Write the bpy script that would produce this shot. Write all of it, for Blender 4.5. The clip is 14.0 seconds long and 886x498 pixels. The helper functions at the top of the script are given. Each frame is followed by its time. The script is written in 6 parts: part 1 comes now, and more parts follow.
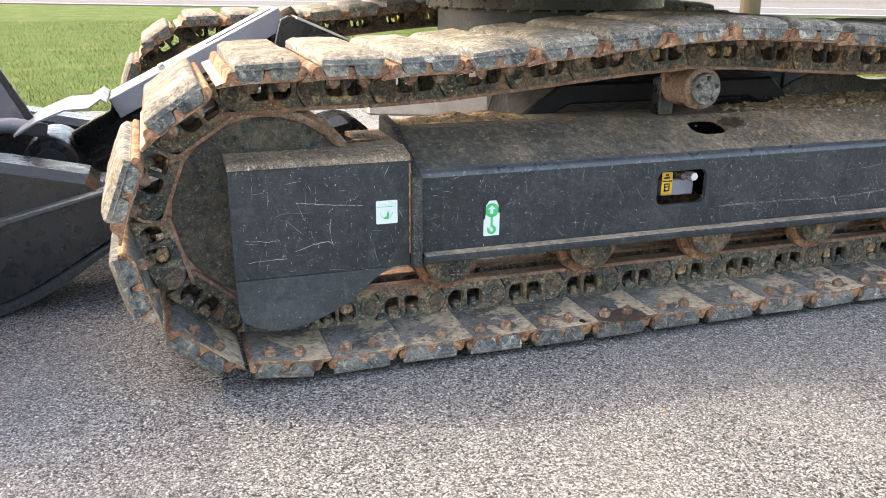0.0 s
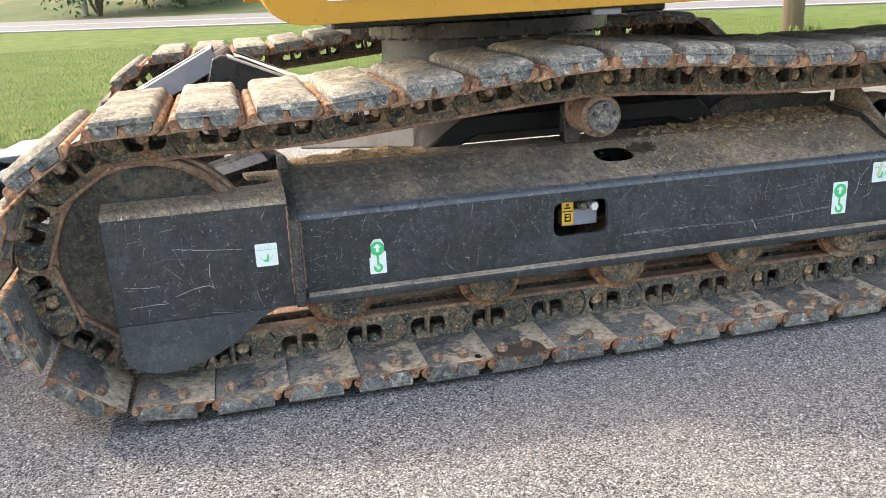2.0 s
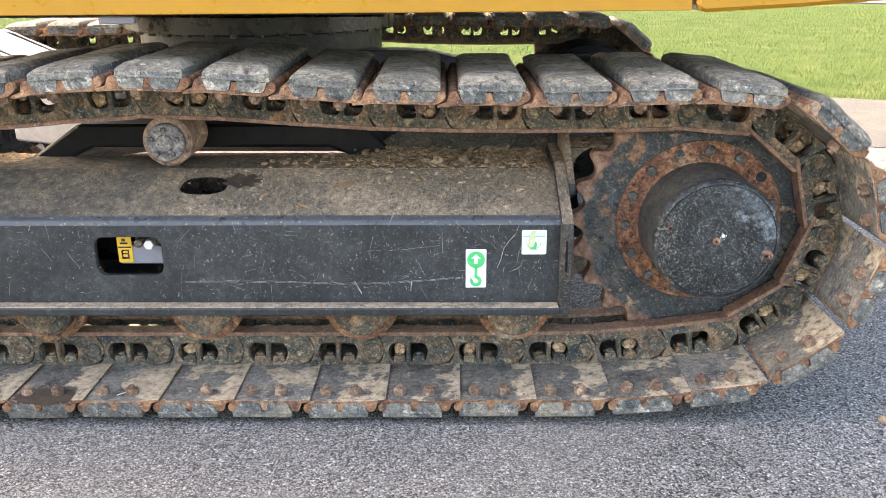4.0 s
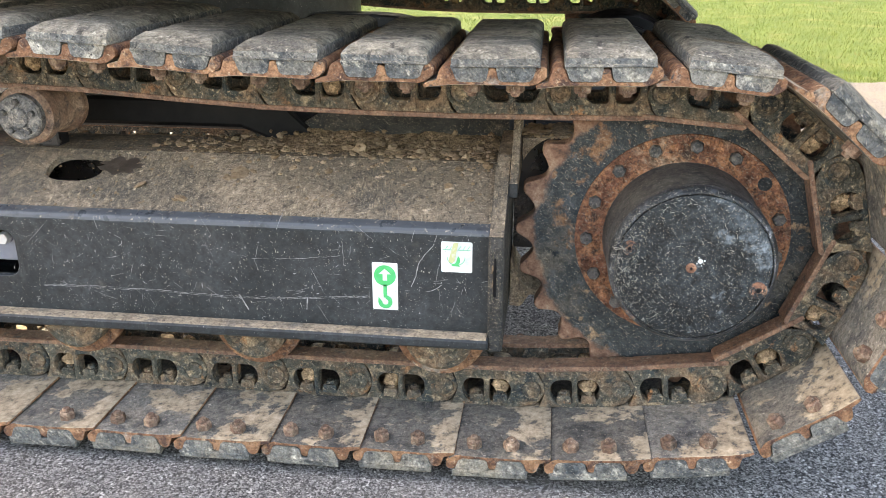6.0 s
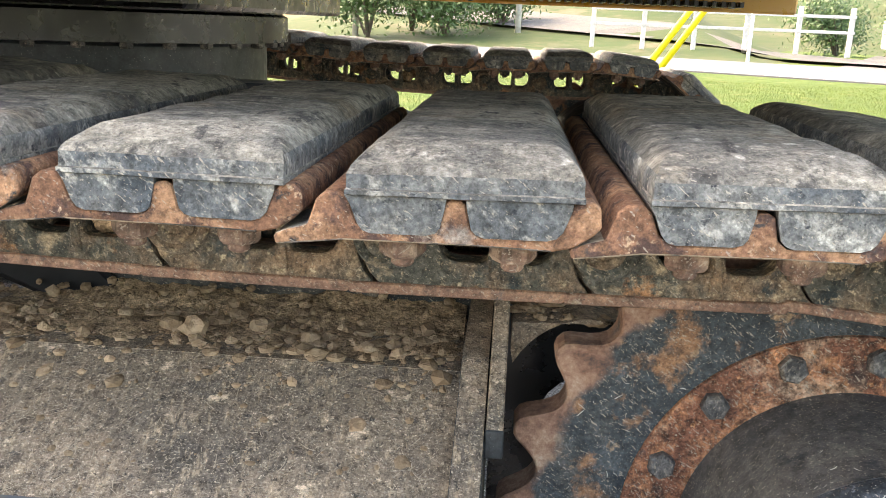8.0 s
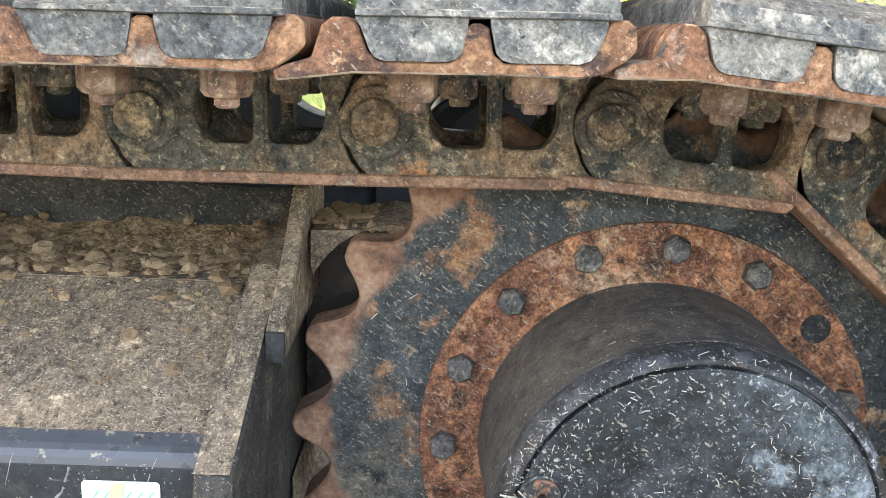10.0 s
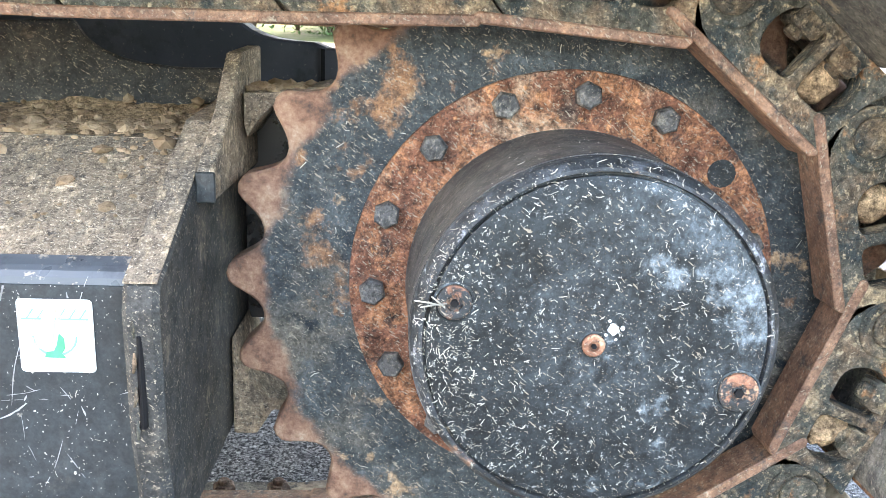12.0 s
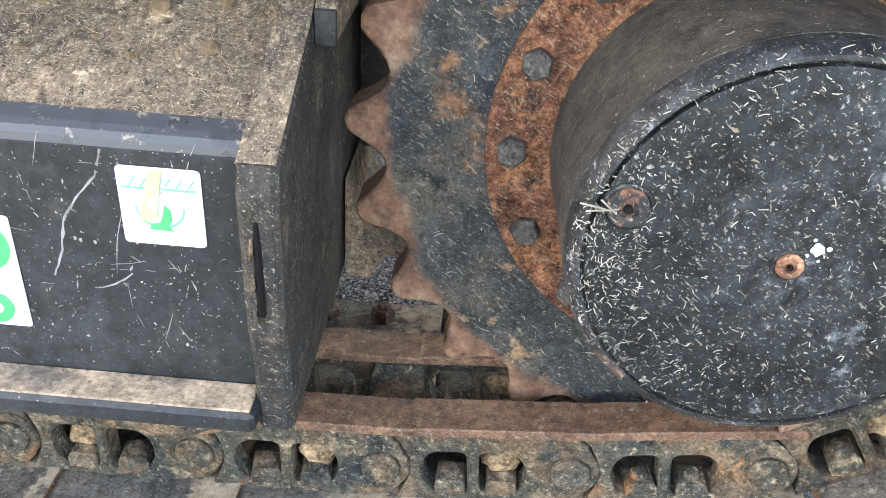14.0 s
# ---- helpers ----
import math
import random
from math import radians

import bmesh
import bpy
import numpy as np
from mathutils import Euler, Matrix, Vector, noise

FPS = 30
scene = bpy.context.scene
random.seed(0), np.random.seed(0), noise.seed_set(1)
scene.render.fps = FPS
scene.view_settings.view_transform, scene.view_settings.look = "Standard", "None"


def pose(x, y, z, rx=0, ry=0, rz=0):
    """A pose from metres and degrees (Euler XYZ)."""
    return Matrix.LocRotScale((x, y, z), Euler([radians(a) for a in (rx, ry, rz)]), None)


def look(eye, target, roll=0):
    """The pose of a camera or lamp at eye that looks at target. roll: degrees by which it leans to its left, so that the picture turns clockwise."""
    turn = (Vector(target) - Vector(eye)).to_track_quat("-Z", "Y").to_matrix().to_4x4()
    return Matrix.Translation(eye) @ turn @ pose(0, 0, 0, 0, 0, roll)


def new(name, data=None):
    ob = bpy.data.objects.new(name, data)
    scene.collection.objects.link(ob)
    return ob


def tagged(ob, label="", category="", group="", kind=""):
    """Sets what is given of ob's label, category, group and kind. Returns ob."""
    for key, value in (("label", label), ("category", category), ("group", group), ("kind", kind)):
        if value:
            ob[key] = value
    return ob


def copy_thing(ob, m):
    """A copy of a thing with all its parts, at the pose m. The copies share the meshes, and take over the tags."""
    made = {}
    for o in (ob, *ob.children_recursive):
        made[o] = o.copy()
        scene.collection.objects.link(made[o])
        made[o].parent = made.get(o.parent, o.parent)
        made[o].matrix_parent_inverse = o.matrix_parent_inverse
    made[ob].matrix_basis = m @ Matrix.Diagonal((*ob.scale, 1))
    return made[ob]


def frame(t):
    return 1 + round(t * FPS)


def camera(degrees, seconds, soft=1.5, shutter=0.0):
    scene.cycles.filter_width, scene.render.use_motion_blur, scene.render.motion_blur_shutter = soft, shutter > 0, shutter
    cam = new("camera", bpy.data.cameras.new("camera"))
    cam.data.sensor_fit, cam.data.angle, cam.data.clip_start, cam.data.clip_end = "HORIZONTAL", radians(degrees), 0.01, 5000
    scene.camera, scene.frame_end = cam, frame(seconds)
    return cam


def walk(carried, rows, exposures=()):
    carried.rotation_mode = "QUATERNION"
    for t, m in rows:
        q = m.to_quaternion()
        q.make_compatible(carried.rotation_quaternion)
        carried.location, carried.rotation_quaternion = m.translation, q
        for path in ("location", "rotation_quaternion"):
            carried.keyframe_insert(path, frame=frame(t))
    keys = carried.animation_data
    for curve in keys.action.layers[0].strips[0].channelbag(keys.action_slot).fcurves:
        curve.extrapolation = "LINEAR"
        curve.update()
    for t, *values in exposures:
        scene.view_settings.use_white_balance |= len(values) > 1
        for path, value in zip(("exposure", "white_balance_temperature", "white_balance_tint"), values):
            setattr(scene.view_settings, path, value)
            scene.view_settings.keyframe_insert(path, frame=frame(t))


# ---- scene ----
cam = camera(54.6, 14.0, soft=0.65)
PATH = [
    (0, (-1.124, -1.714, 0.825), (-0.512, 0.088, 0.211), 0.4),
    (0.5, (-1.124, -1.715, 0.825), (-0.504, 0.086, 0.214), -0.0),
    (1, (-1.133, -1.715, 0.828), (-0.492, 0.08, 0.221), -0.1),
    (1.5, (-1.036, -1.755, 0.861), (-0.379, 0.035, 0.258), -1.3),
    (2, (-0.713, -1.819, 0.892), (-0.268, 0.035, 0.29), -2.7),
    (2.5, (-0.37, -1.808, 0.893), (-0.127, 0.088, 0.306), -2.7),
    (3, (-0.01, -1.782, 0.922), (0.228, 0.097, 0.279), -2.0),
    (3.5, (0.362, -1.729, 0.941), (0.449, 0.165, 0.304), -0.2),
    (4, (0.714, -1.645, 0.918), (0.7, 0.246, 0.269), -0.2),
    (4.2, (0.866, -1.612, 0.932), (0.827, 0.278, 0.278), -0.3),
    (6.3, (1.023, -1.075, 0.85), (0.771, 0.78, 0.146), 0.5),
    (6.5, (0.978, -0.921, 0.846), (0.72, 0.936, 0.148), 0.8),
    (7, (0.958, -0.693, 0.814), (0.753, 1.188, 0.164), 1.7),
    (7.2, (0.961, -0.609, 0.792), (0.758, 1.287, 0.189), 2.0),
    (9.3, (0.988, -0.49, 0.743), (0.994, 1.452, 0.266), 2.4),
    (9.5, (1.023, -0.503, 0.713), (1.039, 1.438, 0.232), 2.4),
    (10, (1.079, -0.498, 0.674), (1.105, 1.446, 0.203), 2.2),
    (10.5, (1.087, -0.462, 0.631), (1.127, 1.495, 0.22), 2.2),
    (11, (1.088, -0.462, 0.637), (1.142, 1.501, 0.259), 1.8),
    (11.5, (1.091, -0.471, 0.632), (1.16, 1.489, 0.239), 1.8),
    (12, (1.118, -0.556, 0.576), (1.21, 1.38, 0.083), 2.0),
    (12.5, (1.118, -0.689, 0.587), (1.226, 1.188, -0.094), 2.1),
    (13, (1.12, -0.731, 0.607), (1.248, 1.137, -0.097), 2.3),
    (13.5, (1.103, -0.706, 0.624), (1.227, 1.147, -0.119), 2.7),
    (14, (1.066, -0.434, 0.622), (1.016, 1.269, -0.426), 3.9),
]
EXPOSURES = [(0.0, 2.64, 7500, 10.5), (2.0, 2.58, 7500, 10.5), (3.0, 2.74, 7500, 10.5), (4.2, 3.14, 8000, 13), (6.5, 3.15, 8350, 13), (7.2, 3.32, 8200, 13), (9.5, 3.26, 8000, 12), (10.0, 3.56, 8000, 12), (10.5, 3.70, 8000, 12), (11.5, 3.98, 8000, 12), (12.0, 4.25, 7450, 10.5), (12.5, 4.12, 7550, 11.5), (13.0, 3.71, 8150, 13), (13.5, 3.56, 8300, 13.5), (14.0, 3.68, 8200, 13)]
walk(cam, [(t, look(eye, target, roll)) for t, eye, target, roll in PATH], EXPOSURES)

# ---- light ----
SUN = Vector((-0.85, 0.44, 0.95)).normalized()
world = bpy.data.worlds.new("world")
scene.world = world
world.use_nodes = True
wn = world.node_tree.nodes
sky = wn.new("ShaderNodeTexSky")
sky.sky_type, sky.sun_disc = "NISHITA", False
sky.sun_elevation = math.asin(SUN.z)
sky.sun_rotation = math.atan2(SUN.x, SUN.y)
sky.air_density, sky.dust_density, sky.ozone_density = 1.0, 4.0, 0.6
wn["Background"].inputs["Strength"].default_value = 0.15
world.node_tree.links.new(sky.outputs["Color"], wn["Background"].inputs["Color"])
sun_data = bpy.data.lights.new("sun", "SUN")
sun_data.energy, sun_data.angle, sun_data.color = 0.54, radians(2.2), (1.0, 0.985, 0.89)
sun = new("sun", sun_data)
sun.matrix_world = look(SUN * 30, (0, 0, 0))

# ---- materials ----
def ramp(nt, fac, stops):
    r = nt.nodes.new("ShaderNodeValToRGB")
    els = r.color_ramp.elements
    while len(els) < len(stops):
        els.new(0.5)
    for e, (p, c) in zip(els, stops):
        e.position, e.color = p, (c, c, c, 1) if not isinstance(c, tuple) else (*c, 1)
    nt.links.new(fac, r.inputs["Fac"])
    return r.outputs["Color"]


def noise_tex(nt, scale, detail=4, rough=0.55, stretch=None, turn=None, seed=0.0, scatter=False):
    tc = nt.nodes.new("ShaderNodeTexCoord")
    mp = nt.nodes.new("ShaderNodeMapping")
    mp.inputs["Location"].default_value = (seed, seed * 1.7, -seed)
    if scatter:
        # every object takes another piece of the pattern
        oi = nt.nodes.new("ShaderNodeObjectInfo")
        mul = nt.nodes.new("ShaderNodeMath")
        mul.operation = "MULTIPLY_ADD"
        mul.inputs[1].default_value, mul.inputs[2].default_value = 61.0, seed
        nt.links.new(oi.outputs["Random"], mul.inputs[0])
        comb = nt.nodes.new("ShaderNodeCombineXYZ")
        for k in range(3):
            nt.links.new(mul.outputs[0], comb.inputs[k])
        nt.links.new(comb.outputs[0], mp.inputs["Location"])
    if stretch:
        mp.inputs["Scale"].default_value = stretch
    if turn:
        # turned before it is stretched, so that the streaks run aslant
        tn = nt.nodes.new("ShaderNodeMapping")
        tn.inputs["Rotation"].default_value = [radians(a) for a in turn]
        nt.links.new(tc.outputs["Object"], tn.inputs["Vector"])
        nt.links.new(tn.outputs["Vector"], mp.inputs["Vector"])
    else:
        nt.links.new(tc.outputs["Object"], mp.inputs["Vector"])
    n = nt.nodes.new("ShaderNodeTexNoise")
    n.inputs["Scale"].default_value, n.inputs["Detail"].default_value, n.inputs["Roughness"].default_value = scale, detail, rough
    nt.links.new(mp.outputs["Vector"], n.inputs["Vector"])
    return n.outputs["Fac"], mp.outputs["Vector"]


def mix(nt, fac, a, b):
    m = nt.nodes.new("ShaderNodeMix")
    m.data_type = "RGBA"
    for key, v in (("A", a), ("B", b)):
        sock = [s for s in m.inputs if s.name == key and s.type == "RGBA"][0]
        if isinstance(v, tuple):
            sock.default_value = (*v, 1)
        else:
            nt.links.new(v, sock)
    if isinstance(fac, float):
        m.inputs[0].default_value = fac
    else:
        nt.links.new(fac, m.inputs[0])
    return [s for s in m.outputs if s.type == "RGBA"][0]


def material(name, base, layers=(), rough=0.6, rough_var=0.15, metal=0.0, bump=0.3, bump_scale=120, bump_dist=0.002, vary=0.0, coat=0.0, scratch=None, specular=0.5, grain=0.0, grain_scale=380, flecks=0.0):
    """layers: (colour, noise scale, low, high, detail[, stretch, turn, use_up]) laid over the base where the noise lies above low..high."""
    m = bpy.data.materials.new(name)
    m.use_nodes = True
    nt = m.node_tree
    bsdf = nt.nodes["Principled BSDF"]
    col = base
    for k, lay in enumerate(layers):
        colour, scale, lo, hi = lay[:4]
        detail = lay[4] if len(lay) > 4 else 5
        stretch = lay[5] if len(lay) > 5 else None
        turn = lay[6] if len(lay) > 6 else None
        f, _ = noise_tex(nt, scale, detail, 0.68, stretch, turn, 1.3 * k + len(name) * 0.37, vary > 0)
        col = mix(nt, ramp(nt, f, [(lo, 0.0), (hi, 1.0)]), col, colour)
    if scratch:
        colour, amount = scratch
        for turn, seed, hi in (((0, 62, 10), 3.0, amount), ((0, -25, 0), 7.0, amount * 0.7), ((0, 5, 40), 11.0, amount * 0.8)):
            f, _ = noise_tex(nt, 9.0, 2, 0.5, (1.0, 12.0, 30.0), turn, seed)
            g, _ = noise_tex(nt, 7.0, 2, 0.5, None, None, seed + 1)
            mul = nt.nodes.new("ShaderNodeMath")
            mul.operation = "MULTIPLY"
            nt.links.new(ramp(nt, f, [(0.66, 0.0), (0.70, hi)]), mul.inputs[0])
            nt.links.new(ramp(nt, g, [(0.5, 0.0), (0.56, 1.0)]), mul.inputs[1])
            col = mix(nt, mul.outputs[0], col, colour)
    if grain:
        # fine mottling: pits, dust and worn spots
        for sc, amount in ((grain_scale * 0.16, grain * 1.25), (grain_scale * 0.62, grain * 0.95)):
            f, _ = noise_tex(nt, sc, 10, 0.78, None, None, sc * 0.01, vary > 0)
            hs = nt.nodes.new("ShaderNodeHueSaturation")
            nt.links.new(ramp(nt, f, [(0.36, max(0.0, 0.5 - amount)), (0.64, min(1.0, 0.5 + amount))]), hs.inputs["Value"])
            doubled = nt.nodes.new("ShaderNodeMath")
            doubled.operation = "MULTIPLY"
            doubled.inputs[1].default_value = 2.0
            nt.links.new(hs.inputs["Value"].links[0].from_socket, doubled.inputs[0])
            nt.links.new(doubled.outputs[0], hs.inputs["Value"])
            if isinstance(col, tuple):
                hs.inputs["Color"].default_value = (*col, 1)
            else:
                nt.links.new(col, hs.inputs["Color"])
            col = hs.outputs["Color"]
    if flecks:
        # hard-edged pits and pale flecks of dust
        for k, (colour, sc, st, tn) in enumerate((((0.028, 0.025, 0.022), 260, None, None), ((0.38, 0.32, 0.24), 430, (1.0, 1.0, 0.25), (0, 50, 20)), ((0.40, 0.345, 0.265), 520, (0.28, 1.0, 1.0), (20, -25, 0)), ((0.38, 0.32, 0.24), 620, None, None))):
            f, _ = noise_tex(nt, sc, 3, 0.6, st, tn, 2.1 * k + sc * 0.01, vary > 0)
            col = mix(nt, ramp(nt, f, [(0.672 - 0.05 * flecks, 0.0), (0.70 - 0.05 * flecks, 0.62)]), col, colour)
    if vary:
        oi = nt.nodes.new("ShaderNodeObjectInfo")
        hsv = nt.nodes.new("ShaderNodeHueSaturation")
        mr = nt.nodes.new("ShaderNodeMapRange")
        mr.inputs["To Min"].default_value, mr.inputs["To Max"].default_value = 1 - vary, 1 + vary
        nt.links.new(oi.outputs["Random"], mr.inputs["Value"])
        nt.links.new(mr.outputs[0], hsv.inputs["Value"])
        if isinstance(col, tuple):
            hsv.inputs["Color"].default_value = (*col, 1)
        else:
            nt.links.new(col, hsv.inputs["Color"])
        col = hsv.outputs["Color"]
    if isinstance(col, tuple):
        bsdf.inputs["Base Color"].default_value = (*col, 1)
    else:
        nt.links.new(col, bsdf.inputs["Base Color"])
    f, _ = noise_tex(nt, 35, 4)
    nt.links.new(ramp(nt, f, [(0.25, max(0.0, rough - rough_var)), (0.75, min(1.0, rough + rough_var))]), bsdf.inputs["Roughness"])
    bsdf.inputs["Metallic"].default_value = metal
    bsdf.inputs["Coat Weight"].default_value = coat
    bsdf.inputs["Specular IOR Level"].default_value = specular
    if bump:
        f, _ = noise_tex(nt, bump_scale, 5, 0.65)
        b = nt.nodes.new("ShaderNodeBump")
        b.inputs["Strength"].default_value, b.inputs["Distance"].default_value = bump, bump_dist
        nt.links.new(f, b.inputs["Height"])
        nt.links.new(b.outputs["Normal"], bsdf.inputs["Normal"])
    return m


M_BLACK = material("black_paint", (0.019, 0.024, 0.0265), [((0.044, 0.050, 0.053), 6, 0.45, 0.75), ((0.10, 0.092, 0.080), 18, 0.62, 0.82, 8), ((0.048, 0.052, 0.052), 40, 0.58, 0.72, 8, (1, 1, 0.2)), ((0.42, 0.40, 0.36), 420, 0.69, 0.72, 2), ((0.22, 0.20, 0.17), 90, 0.69, 0.75, 5)], rough=0.42, bump=0.08, specular=0.38, grain=0.16)
M_BLACK_CLEAN = material("black_enamel", (0.012, 0.013, 0.015), [((0.024, 0.025, 0.028), 5, 0.45, 0.8), ((0.08, 0.073, 0.065), 60, 0.64, 0.76, 3), ((0.10, 0.096, 0.092), 14, 0.66, 0.76, 9)], rough=0.30, bump=0.05, specular=0.6)
# Sheen is put into the colour: base paler and bluer than the black paint
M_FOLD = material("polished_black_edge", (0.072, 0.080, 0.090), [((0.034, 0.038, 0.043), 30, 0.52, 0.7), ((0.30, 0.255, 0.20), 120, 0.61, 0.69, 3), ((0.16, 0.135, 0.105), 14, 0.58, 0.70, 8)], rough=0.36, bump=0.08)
M_DUSTY = material("dusty_black_paint", (0.255, 0.194, 0.138), [((0.118, 0.100, 0.080), 7, 0.47, 0.64, 8), ((0.40, 0.295, 0.205), 5, 0.50, 0.68, 8), ((0.145, 0.118, 0.090), 130, 0.52, 0.66, 7, (1, 0.35, 0.35), (0, 0, 12)), ((0.42, 0.315, 0.21), 160, 0.54, 0.66, 7, (1, 0.3, 0.3), (0, 0, -9)), ((0.080, 0.070, 0.059), 95, 0.60, 0.66, 6), ((0.56, 0.43, 0.30), 42, 0.61, 0.65, 6), ((0.52, 0.42, 0.30), 420, 0.60, 0.67, 2)], rough=0.93, rough_var=0.05, bump=0.9, bump_scale=260, specular=0.2, grain=0.2, grain_scale=700, flecks=0.9)
M_RUST = material("rusty_steel", (0.195, 0.098, 0.056), [((0.33, 0.180, 0.098), 22, 0.46, 0.60, 9), ((0.080, 0.046, 0.035), 34, 0.52, 0.60, 9), ((0.27, 0.225, 0.180), 12, 0.58, 0.65, 9), ((0.43, 0.29, 0.18), 90, 0.60, 0.66, 7), ((0.055, 0.050, 0.046), 46, 0.61, 0.66, 8)], rough=0.9, bump=0.9, bump_scale=200, vary=0.15, specular=0.25, grain=0.2, grain_scale=620, flecks=0.2)
M_LINK = material("link_steel", (0.074, 0.073, 0.059), [((0.195, 0.128, 0.078), 13, 0.47, 0.63, 9), ((0.31, 0.235, 0.150), 34, 0.55, 0.66, 9), ((0.034, 0.043, 0.043), 17, 0.53, 0.61, 8), ((0.33, 0.265, 0.175), 150, 0.57, 0.65, 6), ((0.28, 0.140, 0.066), 20, 0.60, 0.67, 9)], rough=0.85, bump=1.0, bump_scale=180, bump_dist=0.003, vary=0.2, specular=0.3, grain=0.25, grain_scale=620, flecks=0.3)
M_RAIL = material("rail_steel", (0.175, 0.094, 0.060), [((0.275, 0.155, 0.096), 30, 0.46, 0.62, 9), ((0.085, 0.068, 0.058), 44, 0.56, 0.66, 7), ((0.36, 0.27, 0.185), 120, 0.58, 0.70, 5)], rough=0.6, metal=0.1, bump=0.6, vary=0.12, grain=0.2, grain_scale=620, flecks=0.5)

M_RUBBER = material("worn_rubber", (0.135, 0.126, 0.106), [((0.29, 0.262, 0.208), 7, 0.48, 0.62, 10), ((0.088, 0.085, 0.077), 16, 0.54, 0.66, 10), ((0.27, 0.242, 0.190), 80, 0.55, 0.66, 9, (0.6, 1, 1)), ((0.070, 0.066, 0.058), 60, 0.57, 0.64, 9, (1, 0.35, 1)), ((0.37, 0.340, 0.28), 50, 0.60, 0.67, 9), ((0.20, 0.148, 0.093), 7, 0.57, 0.74, 8)], rough=0.92, bump=1.0, bump_scale=160, bump_dist=0.003, vary=0.16, specular=0.25, grain=0.22, grain_scale=520, flecks=0.1)
M_RUBBER_END = material("scuffed_rubber", (0.094, 0.099, 0.096), [((0.175, 0.168, 0.146), 11, 0.46, 0.62, 9), ((0.048, 0.056, 0.060), 20, 0.55, 0.64, 9), ((0.26, 0.245, 0.21), 110, 0.55, 0.64, 8, (1, 1, 0.5), (0, 42, 0)), ((0.36, 0.34, 0.285), 40, 0.56, 0.64, 10, (1, 1, 0.7), (0, 36, 0)), ((0.28, 0.245, 0.185), 6, 0.54, 0.66, 9), ((0.035, 0.038, 0.041), 130, 0.59, 0.66, 7)], rough=0.85, bump=0.8, bump_scale=200, bump_dist=0.002, vary=0.2, specular=0.3, grain=0.22, grain_scale=600, flecks=0.3)
M_RUST_RING = material("rusted_flange", (0.150, 0.064, 0.038), [((0.30, 0.135, 0.068), 30, 0.46, 0.56, 10), ((0.070, 0.042, 0.033), 44, 0.545, 0.63, 10), ((0.40, 0.28, 0.19), 12, 0.56, 0.68, 10), ((0.040, 0.046, 0.048), 9, 0.61, 0.64, 10), ((0.40, 0.19, 0.09), 90, 0.60, 0.65, 8)], rough=0.85, bump=1.0, bump_scale=180, specular=0.3, grain=0.3, grain_scale=620, flecks=0.8)
M_PLUG = material("half_rusted_plug", (0.022, 0.026, 0.028), [((0.21, 0.095, 0.055), 34, 0.46, 0.50, 9), ((0.37, 0.21, 0.13), 60, 0.54, 0.60, 9), ((0.04, 0.035, 0.032), 110, 0.57, 0.62, 6)], rough=0.8, bump=0.8, grain=0.25, flecks=0.5)
M_TOOTH = material("rusty_rim", (0.215, 0.128, 0.084), [((0.33, 0.225, 0.155), 26, 0.44, 0.62, 9), ((0.085, 0.064, 0.052), 30, 0.54, 0.64, 9)], rough=0.78, bump=0.7, grain=0.2, grain_scale=620, flecks=0.2)
M_BOLT = material("weathered_bolt", (0.095, 0.092, 0.088), [((0.24, 0.215, 0.18), 70, 0.50, 0.66), ((0.035, 0.038, 0.040), 50, 0.54, 0.66)], rough=0.7, metal=0.1, bump=0.8, vary=0.3, grain=0.3, grain_scale=620, flecks=0.6)
M_RUST_BOLT = material("rusty_bolt", (0.145, 0.084, 0.056), [((0.27, 0.19, 0.13), 60, 0.46, 0.65), ((0.085, 0.058, 0.042), 60, 0.55, 0.68)], rough=0.88, bump=0.9, vary=0.25, grain=0.2, flecks=0.5)
M_HUB = material("hub_paint", (0.013, 0.017, 0.019), [((0.030, 0.037, 0.041), 7, 0.46, 0.66, 8), ((0.125, 0.155, 0.175), 8, 0.54, 0.72, 11, (1, 1, 0.6), (0, 30, 0)), ((0.27, 0.32, 0.35), 14, 0.60, 0.74, 11), ((0.24, 0.245, 0.235), 220, 0.60, 0.66, 4)], rough=0.46, bump=0.12, specular=0.28, grain=0.3, flecks=0.25)
M_RIM = material("scuffed_hub_rim", (0.022, 0.026, 0.029), [((0.075, 0.082, 0.092), 22, 0.50, 0.66, 9), ((0.016, 0.019, 0.021), 30, 0.53, 0.62, 9), ((0.34, 0.35, 0.37), 40, 0.62, 0.68, 9), ((0.20, 0.11, 0.07), 18, 0.62, 0.67, 9)], rough=0.5, bump=0.4, specular=0.4, grain=0.3, flecks=0.4)
M_HUB_SIDE = material("dusty_hub_side", (0.046, 0.046, 0.045), [((0.095, 0.086, 0.074), 9, 0.46, 0.64, 8), ((0.13, 0.118, 0.098), 40, 0.58, 0.70, 8, (1, 4, 1)), ((0.022, 0.025, 0.027), 30, 0.55, 0.66, 7), ((0.30, 0.27, 0.22), 260, 0.64, 0.70, 4)], rough=0.55, bump=0.3, specular=0.4, grain=0.2, grain_scale=620, flecks=0.4)
M_PLATE = material("dust_filmed_paint", (0.030, 0.031, 0.030), [((0.065, 0.059, 0.050), 10, 0.46, 0.64, 8), ((0.15, 0.122, 0.092), 30, 0.57, 0.69, 8), ((0.025, 0.029, 0.032), 24, 0.55, 0.64, 8), ((0.34, 0.28, 0.21), 260, 0.62, 0.69, 4)], rough=0.75, bump=0.4, specular=0.3, grain=0.2, grain_scale=620, flecks=0.4)
